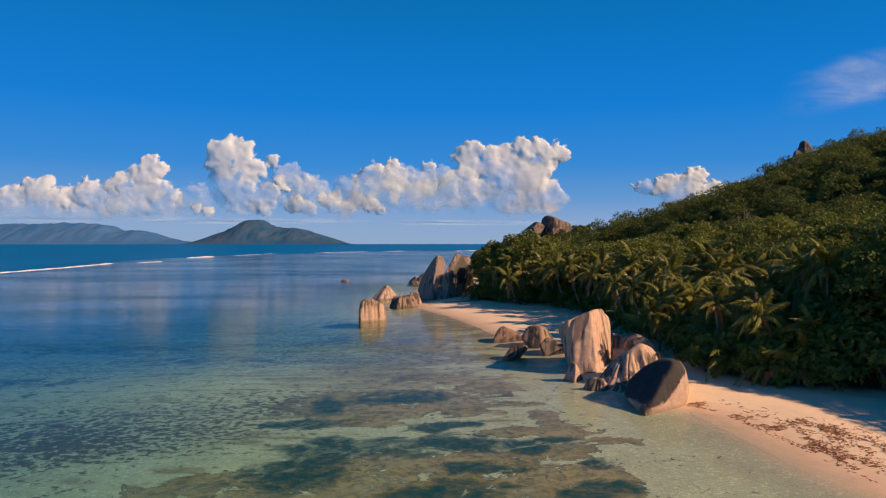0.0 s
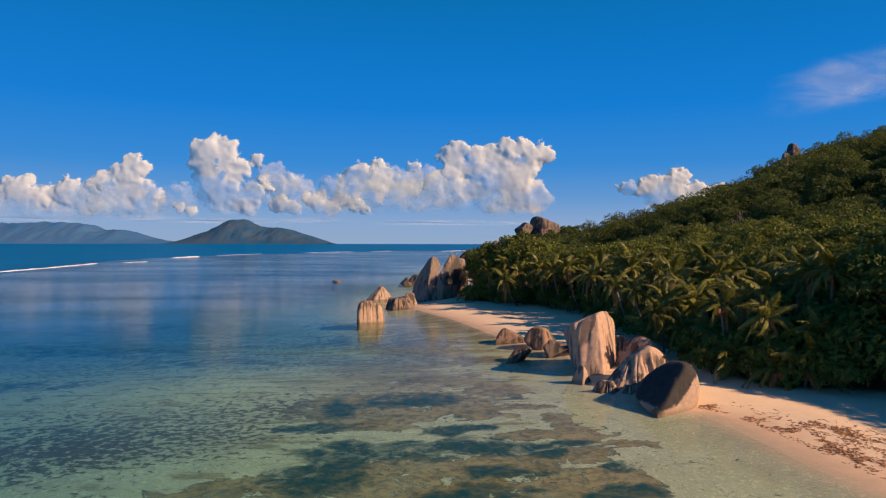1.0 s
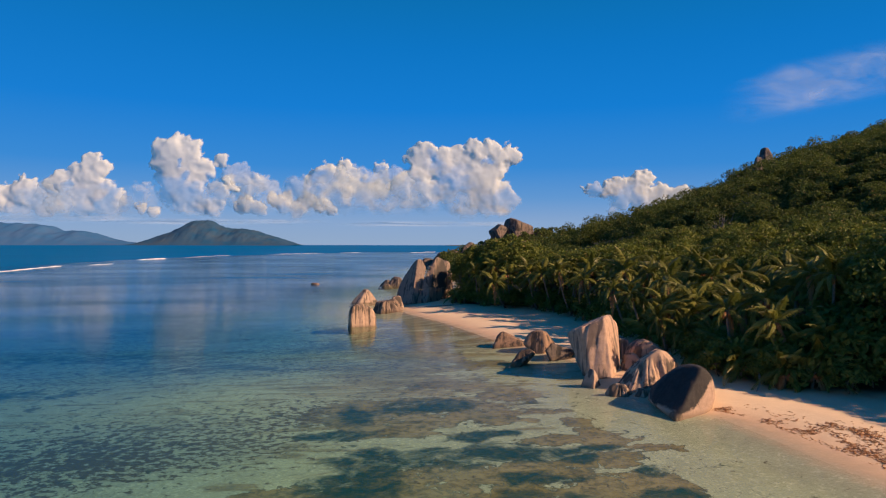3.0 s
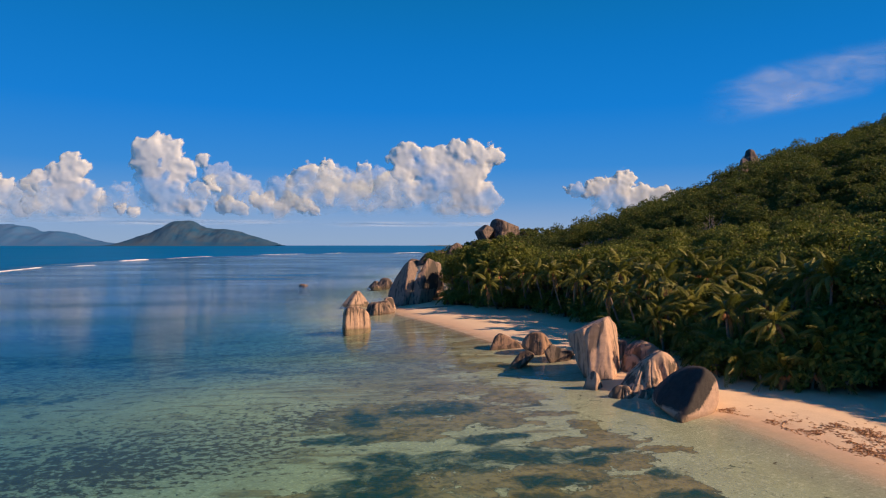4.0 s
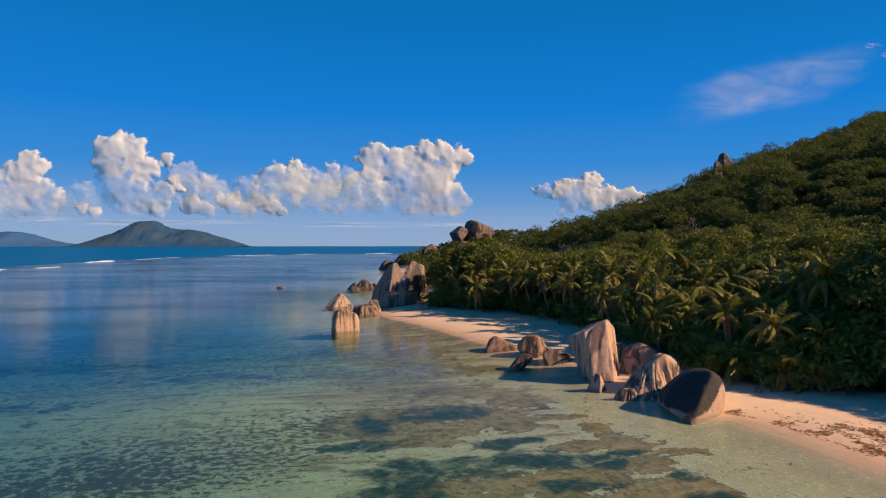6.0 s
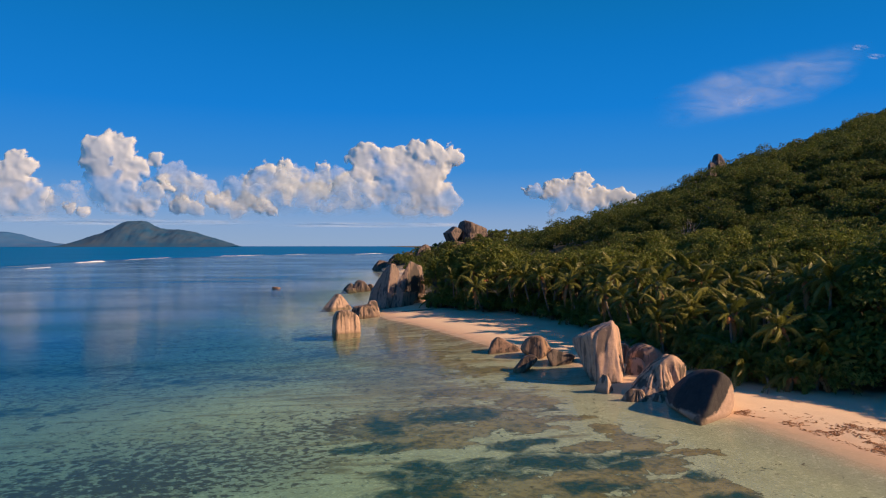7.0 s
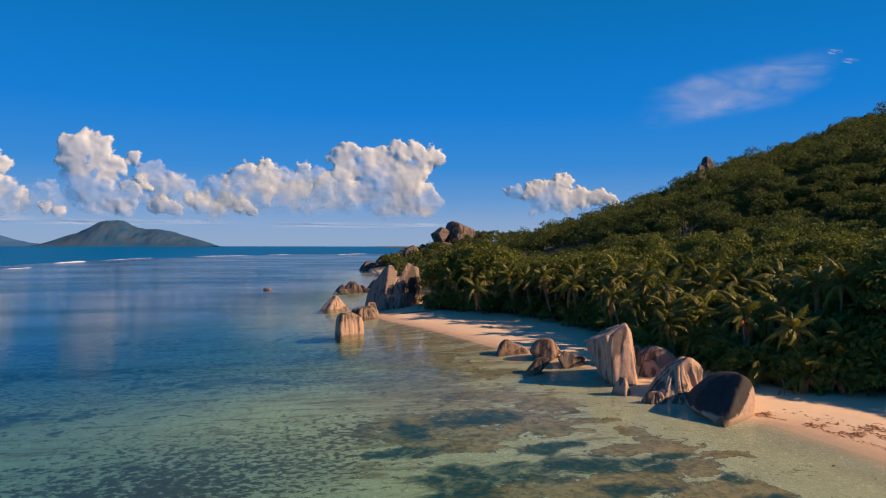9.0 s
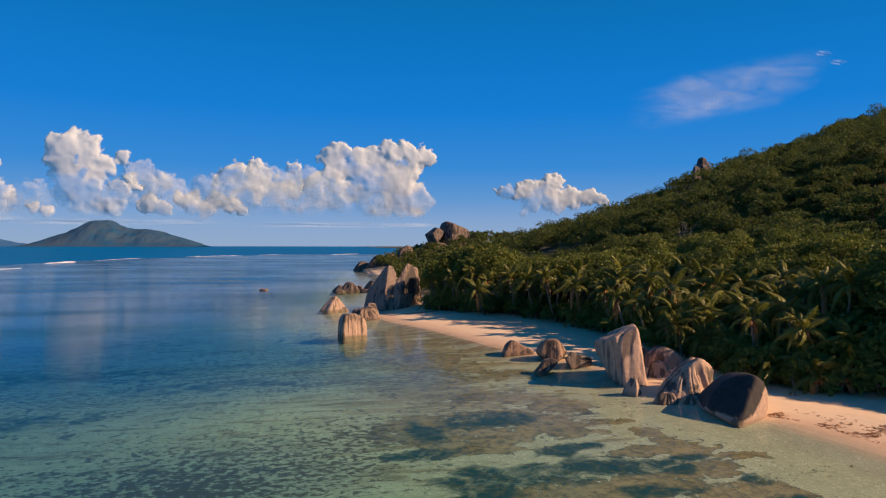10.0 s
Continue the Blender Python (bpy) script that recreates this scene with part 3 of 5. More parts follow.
# the furrowed boulder between them
boulder((14.4, 55.4, 1.3), ((-0.50, 0.26, 0.82, 1.22), (-0.52, 0.43, 0.74, 1.56), (-0.64, 0.48, 0.60, 1.64), (-0.31, 0.22, 0.92, 1.75), (-0.75, 0.50, 0.44, 1.76), (-0.08, 0.22, 0.97, 2.12), (0.84, -0.54, -0.07, 1.97), (0.15, 0.10, 0.98, 2.12), (0.29, -0.00, 0.96, 2.55), (0.76, -0.38, 0.52, 2.35), (-0.89, 0.26, 0.37, 2.83), (0.61, -0.06, 0.79, 3.82), (0.95, -0.27, 0.18, 3.87), (-0.30, -0.80, 0.50, 1.55), (-0.75, -0.35, 0.55, 1.50), (0.45, -0.85, 0.25, 1.80), (0.20, 1.00, 0.20, 2.60), (0.00, 0.00, -1.00, 2.60)),
        "deeply furrowed granite boulder leaning between two larger ones", NEAR_GROUP, ROCK_STREAKED, round_=20, flute=0.5, flutes=0.7, lumps=0.35, seed=18, level=6)
boulder((11.6, 53.6, 0.25), ((-0.6, -0.8, 0.5, 0.7), (1, 0, 0.2, 1.2), (0, 0, 1, 0.75), (-1, 0, 0.2, 0.9), (0, 1, 0, 1.0), (0, 0, -1, 1.2)) + chips(3, 1.0, 0.7),
        "low jagged granite rock at the foot of a boulder", NEAR_GROUP, ROCK_STREAKED, level=5, turn=20, seed=19, flute=0.22, flutes=1.0, lumps=0.3, round_=16)
boulder((13.0, 52.6, 0.2), ((-0.6, -0.8, 0.5, 0.45), (1, 0, 0.2, 0.7), (0, 0, 1, 0.55), (-1, 0, 0.2, 0.6), (0, 1, 0, 0.8), (0, 0, -1, 1.0)) + chips(4, 0.7, 0.5),
        "small jagged granite rock at the foot of a boulder", NEAR_GROUP, ROCK_STREAKED, level=4, turn=-25, seed=21, flute=0.16, flutes=1.0, lumps=0.3, round_=16)
# the round one behind
boulder((18.1, 66.0, 1.0), ((-0.2, -1, 0.15, 1.5), (1, -0.1, 0.45, 1.65), (-1, -0.1, 0.2, 1.55), (-0.1, 0, 1, 1.75), (0.55, 0, 0.83, 1.55), (-0.6, 0, 0.8, 1.65), (0, 1, 0.1, 1.9), (0, 0, -1, 2.6)),
        "rounded grey granite boulder below the palms", NEAR_GROUP, ROCK, level=5, seed=23, flute=0.06, lumps=0.08, round_=7)
boulder((16.4, 68.4, 1.1), ((0, -1, 0.1, 1.1), (1, 0, 0.2, 0.9), (-1, 0, 0.3, 0.9), (0, 0, 1, 1.5), (0, 1, 0, 1.3), (0, 0, -1, 3.8)),
        "rough granite rock behind the tall boulder", NEAR_GROUP, level=4, seed=29, flute=0.15, lumps=0.2)
boulder((15.5, 62.2, 0.6), ((-0.5, -1, 0.6, 0.6), (1, 0, 0.5, 0.9), (-1, 0, 0.3, 0.9), (0, 0, 1, 1.2), (0, 1, 0, 1.0), (0, 0, -1, 1.7)),
        "small sharp granite rock wedged between boulders", NEAR_GROUP, level=4, seed=31, flute=0.1, lumps=0.2)
# the little one in front of the tall boulder
boulder((10.35, 57.2, 0.35), ((0.75, -0.65, 0.2, 0.45), (1, 0.2, 0.5, 0.55), (-0.8, -0.5, 0.35, 0.5), (0.35, 0, 1, 1.0), (-1, 0.2, 0.5, 0.7), (0, 1, 0.2, 0.7), (0, 0, -1, 1.2)),
        "small cracked granite rock before the tall boulder", NEAR_GROUP, level=5, seed=37, flute=0.1, lumps=0.12, round_=22)
# the low group to the far side
boulder((6.6, 80.6, 0.5), ((0.51, -0.03, 0.86, 0.93), (0.33, 0.04, 0.94, 0.95), (-0.55, 0.14, 0.82, 1.21), (-0.92, 0.11, 0.38, 1.27), (-0.41, 0.24, 0.88, 2.22), (-0.95, 0.29, 0.14, 1.59), (0.98, -0.13, -0.16, 2.30), (-0.20, -0.90, 0.40, 1.00), (0.10, 1.00, 0.20, 1.30), (0.00, 0.00, -1.00, 1.80)),
        "low brown granite rock at the water's edge", NEAR_GROUP, ROCK_LOW, round_=12, flute=0.05, lumps=0.12, seed=41, level=5)
boulder((9.8, 75.6, 0.9), ((0.68, -0.37, -0.64, 1.09), (0.80, -0.21, 0.56, 1.11), (0.28, 0.03, 0.96, 1.47), (-0.66, -0.04, -0.75, 1.37), (0.91, -0.19, -0.38, 1.58), (0.76, -0.03, 0.65, 2.20), (-0.29, 0.23, 0.93, 1.64), (0.12, 0.10, 0.99, 2.28), (-0.89, 0.15, 0.42, 1.77), (-0.81, 0.35, 0.47, 2.31), (-0.45, -0.85, 0.30, 1.20), (0.60, -0.75, 0.25, 1.15), (0.10, 1.00, 0.20, 1.50), (0.00, 0.00, -1.00, 2.20)),
        "split granite rock with a dark vertical stain", NEAR_GROUP, ROCK_LOW, round_=14, flute=0.05, lumps=0.12, seed=43, level=5)
boulder((10.6, 71.5, 0.5), ((0.31, 0.03, 0.95, 0.83), (-0.86, 0.25, -0.45, 0.94), (-0.71, 0.37, 0.60, 1.01), (0.85, -0.42, -0.33, 1.57), (0.00, -1.00, 0.30, 1.00), (0.10, 1.00, 0.20, 1.20), (0.00, 0.00, -1.00, 1.50)),
        "low granite rock coloured dark for shade behind the shallows", NEAR_GROUP, ROCK_SHADED, round_=20, flute=0.08, lumps=0.14, seed=45, level=4)
boulder((6.4, 69.2, 0.45), ((-0.81, 0.16, 0.56, 0.54), (-0.73, 0.35, 0.58, 0.63), (-0.37, 0.17, 0.91, 0.64), (0.61, -0.36, -0.70, 0.71), (0.81, -0.18, -0.56, 1.06), (0.17, 0.11, 0.98, 1.51), (0.42, 0.09, 0.90, 1.13), (0.93, -0.32, 0.17, 1.36), (-0.30, -0.90, 0.40, 0.80), (0.10, 1.00, 0.30, 1.00), (0.00, 0.00, -1.00, 1.40)),
        "small wedge of granite lying in the shallows", NEAR_GROUP, ROCK_LOW, round_=20, flute=0.1, lumps=0.14, seed=47, level=5)
# rocks standing in the lagoon
SEA_GROUP = "rocks standing in the lagoon"
boulder((-11.5, 100.8, 1.2), ((-0.99, -0.11, 0.06, 1.88), (0.96, -0.03, 0.28, 1.95), (0.46, 0.12, 0.88, 1.87), (0.64, 0.04, 0.77, 2.22), (1.00, -0.07, -0.04, 2.08), (-0.06, 0.08, 1.00, 1.99), (-0.82, -0.04, 0.57, 2.21), (0.25, -0.95, 0.10, 1.62), (0.10, 1.00, 0.10, 1.84), (0.00, 0.00, -1.00, 2.40)),
        "squarish fluted granite rock standing in the water", SEA_GROUP, ROCK_STREAKED, round_=14, flute=0.2, flutes=0.9, lumps=0.08, seed=53, level=5)
boulder((-12.8, 140.0, 0.8), ((-0.4, -1, 0.5, 1.3), (1, -0.2, 0.6, 1.35), (-1, 0, 0.8, 1.5), (0.1, 0, 1, 2.0), (0, 1, 0.4, 1.5), (0, 0, -1, 1.8)),
        "pointed granite rock standing in the water", SEA_GROUP, level=5, turn=42, seed=59, flute=0.14, lumps=0.12, round_=10)
boulder((-8.3, 122.8, 0.5), ((-0.2, -1, 0.4, 1.6), (1, -0.2, 0.45, 2.4), (-1, 0, 0.3, 1.9), (-0.1, 0, 1, 1.4), (0, 1, 0.3, 1.8), (0, 0, -1, 1.4)),
        "furrowed low granite rock where the beach begins", SEA_GROUP, mat=ROCK_DARK, level=5, turn=25, seed=61, flute=0.36, flutes=1.4, lumps=0.15)
boulder((-6.6, 128.0, 0.8), ((0, -1, 0.2, 1.1), (1, 0, 0.3, 1.15), (-1, 0, 0.3, 1.1), (0, 0, 1, 1.5), (0, 1, 0.3, 1.2), (0, 0, -1, 1.5)),
        "upright granite rock beside the great slabs", SEA_GROUP, level=4, seed=67, flute=0.1, lumps=0.12)
# the great leaning slabs at the end of the beach
SLABS = "great leaning granite slabs"
boulder((-3.9, 139.2, 4.0), ((-0.92, -0.01, 0.39, 1.70), (-0.81, 0.10, 0.58, 1.81), (-0.98, -0.02, 0.21, 2.02), (0.98, -0.01, -0.21, 2.45), (0.91, -0.02, -0.41, 2.49), (-0.57, 0.08, 0.82, 3.04), (0.89, 0.01, 0.45, 4.27), (0.14, 0.02, 0.99, 5.07), (0.37, -0.01, 0.93, 6.18), (-0.82, -0.50, 0.25, 1.00), (0.30, -0.93, 0.20, 3.20), (0.20, 1.00, 0.10, 3.20), (0.00, 0.00, -1.00, 4.80)),
        "great leaning granite slab with a smooth grey face", SLABS, ROCK_SLAB, round_=44, flute=0.12, lumps=0.08, seed=71, level=6)
boulder((-0.6, 138.6, 4.2), ((-0.87, 0.13, 0.48, 0.72), (-0.71, 0.02, 0.71, 3.08), (1.00, -0.04, -0.03, 4.15), (0.87, -0.06, -0.49, 4.17), (0.93, -0.16, -0.34, 6.36), (0.92, -0.02, 0.39, 4.86), (0.97, -0.13, 0.22, 6.93), (0.29, 0.01, 0.96, 5.42), (-0.30, -0.90, 0.30, 2.00), (0.75, -0.65, 0.00, 2.20), (0.20, 1.00, 0.10, 3.00), (0.00, 0.00, -1.00, 5.00)),
        "great leaning granite slab lit along its front ridge", SLABS, ROCK_TREE_SHADE, round_=44, flute=0.12, lumps=0.08, seed=73, level=6)
boulder((3.0, 143.5, 5.6), ((0, -1, 0.2, 1.8), (1, 0, 0.2, 1.9), (-1, 0, 0.3, 1.8), (0.1, 0, 1, 2.9), (0, 1, 0, 2), (0, 0, -1, 6.2)) + chips(9, 1.9, 2.9),
        "granite block behind the leaning slabs", SLABS, ROCK_SLAB, level=5, seed=79, flute=0.12, lumps=0.15)
# rocks farther along the coast
FAR_GROUP = "rocks along the far coast"
for k, (x, y, w, h) in enumerate(((-9.5, 196, 1.9, 1.6), (-6.6, 195, 2.2, 2.5), (-3.8, 196, 1.6, 1.4), (0.6, 206, 2.2, 2.3), (-9.0, 193.5, 1.2, 0.5), (-2.2, 193, 2.4, 0.6),
                                  (8.5, 352, 6.5, 4.0), (15.5, 346, 6.0, 7.0), (22.5, 342, 6.5, 8.5), (29, 340, 6, 10))):
    boulder((x, y, h * 0.3), ((0, -1, 0.3, w * 0.8), (1, 0, 0.5, w * 0.9), (-1, 0, 0.55, w), (0.15, 0, 1, h * 0.75), (0, 1, 0.3, w), (0, 0, -1, h * 0.5 + 0.8)) + chips(k, w, h * 0.75),
            "weathered brown granite rock on the far shore", FAR_GROUP, ROCK_FAR, level=4 if w < 3 else 5, seed=83 + k, flute=0.12 * w, flutes=1.4, lumps=0.22, size=max(1.0, w * 0.5))
# crags on the hill
CRAGS = "granite crags on the hill"
for x, y, z, w, d, h, s, lab in ((62.0, 332, 14.5, 4.0, 5, 4.0, 105, "low brown granite shoulder beside the crag"), (37.0, 331, 10.8, 4.0, 4, 2.6, 107, "low brown granite rock on the headland"), (28.0, 332, 10.4, 3.6, 4, 2.4, 121, "low grey granite hump on the headland"),
                                 (96.4, 188, 37.2, 1.45, 1.4, 1.75, 109, "dark granite tooth on the ridge"), (94.9, 188, 35.0, 1.5, 1.6, 1.6, 111, "dark granite hump on the ridge"),
                                 (62.5, 201, 15.8, 2.2, 3, 3.0, 113, "brown granite outcrop among trees"), (66.5, 203, 17.3, 2.0, 3, 3.0, 115, "pale granite outcrop among trees"),
                                 (64.0, 195, 15.5, 1.6, 2, 2.4, 117, "granite block showing between crowns")):
    boulder((x, y, z), ((-0.1, -1, 0.2, d), (1, 0, 0.35, w), (-1, 0, 0.3, w), (0.25, 0, 1, h), (-0.6, 0, 0.8, h * 0.95), (0, 1, 0.2, d), (0, 0, -1, h + 4)) + chips(s, w, h, 8), lab, CRAGS, ROCK_RIDGE if "dark" in lab else ROCK_FAR,
            level=5, seed=s, flute=0.05 * w, flutes=0.8, lumps=0.35, size=max(1.0, w * 0.4), round_=10)

boulder((50.5, 333, 15.0), ((-1, -0.25, 0.12, 4.6), (-0.55, -0.85, 0.25, 4.6), (0.35, -0.95, 0.2, 4.8), (1, -0.1, 0.1, 9.2), (-0.5, 0, 1, 9.8), (0.37, -0.1, 0.93, 8.2), (0.12, -0.1, 1, 9.2), (0, 1, 0.1, 6), (0, 0, -1, 10)),
        "great dark brown granite crag above the trees", CRAGS, ROCK_FAR, level=5, seed=101, flute=0.9, flutes=1.3, lumps=0.10, size=2.0, round_=34)
boulder((42.4, 331, 17.2), ((-0.85, -0.4, -0.35, 3.0), (0.25, -0.9, 0.35, 2.6), (-0.6, -0.2, 0.8, 3.2), (0.45, 0, 0.9, 3.9), (0.85, -0.2, -0.55, 2.2), (1, 0, 0.3, 3.9), (0, 1, 0, 3.5), (0, 0, -1, 4.2)),
        "tilted brown granite boulder balanced on the headland", CRAGS, ROCK_FAR, level=5, seed=103, flute=0.2, flutes=1.2, lumps=0.10, size=1.4, round_=26)
boulder((43.5, 332, 11.5), ((0, -1, 0.2, 3.5), (1, 0, 0.4, 4.5), (-0.8, 0, 0.6, 3.4), (0.2, 0, 1, 2.8), (0, 1, 0, 4), (0, 0, -1, 6)),
        "low granite block beneath the tilted boulder", CRAGS, ROCK_FAR, level=4, seed=105, flute=0.2, lumps=0.2, size=1.5)
boulder((-30.6, 202.0, 0.0), ((0, -1, 0.5, 1.2), (1, 0, 0.7, 1.8), (-1, 0, 0.7, 1.6), (0.1, 0, 1, 0.4), (0, 1, 0.4, 1.3), (0, 0, -1, 3.0)) + chips(5, 1.7, 0.45),
        "low brown rock just above the lagoon", SEA_GROUP, ROCK_LOW, level=4, seed=123, flute=0.15, lumps=0.3)


# ---- far islands and breakers ----
def island(y, ridge, label, mat, depth=380.0):
    """A wooded island below its ridge line (x, height)."""
    ridge = np.array(ridge, float)
    xs, ys = np.linspace(ridge[0, 0], ridge[-1, 0], 200), np.linspace(-1, 1, 40)
    gx, gy = np.meshgrid(xs, ys, indexing="ij")
    x, v = gx.ravel(), gy.ravel()
    near = np.interp(x, ridge[:, 0], ridge[:, 1])
    for step in (-30, -15, 15, 30):
        near = near + np.interp(x + step, ridge[:, 0], ridge[:, 1])
    h = near / 5 * np.clip(1 - np.abs(v) ** 1.6, 0, 1) * (0.9 + 0.2 * fbm(x * 0.012, v * 2.2, seed=51))
    h = h + 20 * (fbm(x * 0.02, v * 3.0, seed=53) - 0.5) * np.clip(h / 50, 0, 1)
    me = mesh_of("island", np.stack([x, y + v * depth, h - 1], 1), grid_faces(200, 40), [mat])
    return tagged(new("island", me), label, "island", kind="structure")


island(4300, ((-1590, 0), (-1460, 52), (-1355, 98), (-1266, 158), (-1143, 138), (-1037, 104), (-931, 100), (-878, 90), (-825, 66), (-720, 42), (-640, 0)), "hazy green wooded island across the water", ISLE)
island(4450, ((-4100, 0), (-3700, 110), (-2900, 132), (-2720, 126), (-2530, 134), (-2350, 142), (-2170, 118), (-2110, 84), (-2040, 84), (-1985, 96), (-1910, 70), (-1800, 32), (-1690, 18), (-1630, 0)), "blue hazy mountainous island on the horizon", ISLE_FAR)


def breaker(points, width, height_, label):
    """A line of broken water on the reef."""
    pts = np.array(points, float)
    t = np.linspace(0, len(pts) - 1, 90)
    cx, cy = np.interp(t, range(len(pts)), pts[:, 0]), np.interp(t, range(len(pts)), pts[:, 1])
    tap = np.clip(np.minimum(t, len(pts) - 1 - t) * 2.5, 0.05, 1)
    across = np.linspace(-1, 1, 9)
    rough_ = fbm(np.repeat(cx, 9) * 0.15, np.repeat(cy, 9) * 0.15 + np.tile(across, 90), seed=61)
    v = np.stack([np.repeat(cx, 9) + np.tile(across, 90) * width * np.repeat(tap, 9), np.repeat(cy, 9) + (rough_ - 0.5) * 6, np.maximum(0, (1 - np.tile(across, 90) ** 2) * height_ * np.repeat(tap, 9) * (0.25 + 1.5 * rough_)) + 0.03], 1)
    return tagged(new("breaker", mesh_of("breaker", v, grid_faces(90, 9), [FOAM])), label, "breaking wave", "waves breaking on the reef")


breaker(((-172, 235), (-168, 256), (-172, 301), (-178, 340), (-183, 374)), 1.0, 0.3, "long white breaking wave on the reef")
breaker(((-176, 385), (-172, 400), (-171, 410)), 0.8, 0.2, "short white breaker on the reef")
breaker(((-192, 500), (-189, 530), (-186, 545)), 1.4, 0.6, "curling white breaker on the reef")
breaker(((-186, 580), (-180, 655), (-172, 690)), 0.9, 0.2, "thin line of surf on the reef")
breaker(((-150, 755), (-120, 810), (-98, 860)), 1.0, 0.22, "thin line of surf on the reef")
breaker(((-85, 880), (-70, 900), (-55, 915)), 0.9, 0.2, "thin line of surf on the reef")
breaker(((5, 900), (25, 940), (50, 980)), 1.0, 0.35, "thin line of surf on the reef")


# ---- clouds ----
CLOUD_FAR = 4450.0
UNIT = CLOUD_FAR / 1219.0          # metres for one unit of the lists below: a pixel of the camera's view


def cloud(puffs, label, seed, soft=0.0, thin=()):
    """A cumulus seen from far off: the near side of its billows, flattened and placed from the camera's view (right of
    the middle, above the horizon, radius); thin: where grey shade is put in by letting sky through.
    """
    q = np.array(puffs, float)
    x0, x1 = (q[:, 0] - q[:, 2] * 1.7).min(), (q[:, 0] + q[:, 2] * 1.7).max()
    z0, z1 = max(30.0, (q[:, 1] - q[:, 2] * 1.7).min()), (q[:, 1] + q[:, 2] * 1.7).max()
    xs, zs = np.arange(x0, x1, 2.0), np.arange(z0, z1, 2.0)
    gx, gz = np.meshgrid(xs, zs, indexing="ij")
    x, z = gx.ravel(), gz.ravel()
    wx = x + 18 * (fbm(x * 0.022, z * 0.022, seed=seed) - 0.5) + 15 * (fbm(x * 0.07, z * 0.07, seed=seed + 5) - 0.5) + 7 * (fbm(x * 0.2, z * 0.2, seed=seed + 6) - 0.5)
    wz = z + 16 * (fbm(x * 0.022, z * 0.022, seed=seed + 9) - 0.5) + 15 * (fbm(x * 0.07, z * 0.07, seed=seed + 14) - 0.5) + 7 * (fbm(x * 0.2, z * 0.2, seed=seed + 15) - 0.5)
    bx = x + 20 * (fbm(x * 0.022, z * 0.022, seed=seed) - 0.5) + 16 * (fbm(x * 0.06, z * 0.06, octaves=2, seed=seed + 5) - 0.5)
    bz = z + 18 * (fbm(x * 0.022, z * 0.022, seed=seed + 9) - 0.5) + 16 * (fbm(x * 0.06, z * 0.06, octaves=2, seed=seed + 14) - 0.5)
    mass, bulge = np.zeros_like(x), np.zeros_like(x)
    for cx, cz, r in puffs:
        k = 1 - ((wx - cx) ** 2 + ((wz - cz) * 1.08) ** 2) / (r * 1.21) ** 2
        soft_k = 1 - ((bx - cx) ** 2 + ((bz - cz) * 1.08) ** 2) / (r * 1.21) ** 2
        mass = np.maximum(mass, np.clip(k, -1, 1) * min(1.0, 0.55 + r / 50))
        bulge = bulge + (r * np.clip(soft_k, 0, 1) ** 0.75) ** 2
    bulge = bulge ** 0.5
    billow = 8.0 * fbm(bx * 0.03, bz * 0.03, octaves=2, seed=seed + 20)
    y = -bulge * 0.30 - billow * smooth(0.0, 0.5, mass)
    up = (z - z0) / (z1 - z0)
    # grey self-shade of the cloud, put in as lower opacity
    grey = fbm(x * 0.025 + 40, z * 0.035, octaves=4, seed=seed + 30)
    cover = np.clip(mass * (1.0 + 1.8 * smooth(0.1, 0.6, up)) + 0.05, 0, 1) * (0.2 + 0.8 * smooth(32, 62, z)) * smooth(30, 38, z) * (1 - soft)
    thick = np.clip(0.40 + 0.60 * smooth(0.08, 0.6, up + 1.2 * (grey - 0.47)), 0, 1)
    for cx, cz, r in thin:
        thick = thick * (1 - 0.6 * smooth(1.25, 0.6, np.hypot(wx - cx, wz - cz) / r))
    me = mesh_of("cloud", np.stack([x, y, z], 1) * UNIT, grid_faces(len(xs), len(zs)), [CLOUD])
    a = me.attributes.new("cover", "FLOAT", "POINT")
    a.data.foreach_set("value", cover.astype(np.float32))
    b = me.attributes.new("thick", "FLOAT", "POINT")
    b.data.foreach_set("value", thick.astype(np.float32))
    ob = new("cloud", me)
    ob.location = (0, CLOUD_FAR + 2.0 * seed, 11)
    return tagged(ob, label, "cloud", "cumulus clouds over the sea")


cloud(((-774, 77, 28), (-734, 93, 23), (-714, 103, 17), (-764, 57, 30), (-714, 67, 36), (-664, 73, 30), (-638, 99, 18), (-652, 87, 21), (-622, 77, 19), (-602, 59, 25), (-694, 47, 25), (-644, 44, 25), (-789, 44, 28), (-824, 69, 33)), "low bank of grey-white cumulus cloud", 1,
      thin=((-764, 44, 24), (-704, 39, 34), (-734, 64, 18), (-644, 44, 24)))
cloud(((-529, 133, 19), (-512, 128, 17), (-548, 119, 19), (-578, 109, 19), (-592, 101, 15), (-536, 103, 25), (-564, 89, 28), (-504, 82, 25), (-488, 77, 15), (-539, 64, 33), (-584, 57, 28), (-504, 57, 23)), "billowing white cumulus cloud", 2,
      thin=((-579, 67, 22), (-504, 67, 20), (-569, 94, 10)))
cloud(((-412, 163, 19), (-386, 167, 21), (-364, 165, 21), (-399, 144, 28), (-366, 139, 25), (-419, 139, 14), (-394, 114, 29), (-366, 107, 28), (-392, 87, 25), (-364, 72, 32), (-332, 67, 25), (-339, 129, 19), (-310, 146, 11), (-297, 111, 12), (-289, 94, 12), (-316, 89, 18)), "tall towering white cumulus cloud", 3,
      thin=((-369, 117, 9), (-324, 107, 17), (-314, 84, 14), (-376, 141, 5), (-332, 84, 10)))
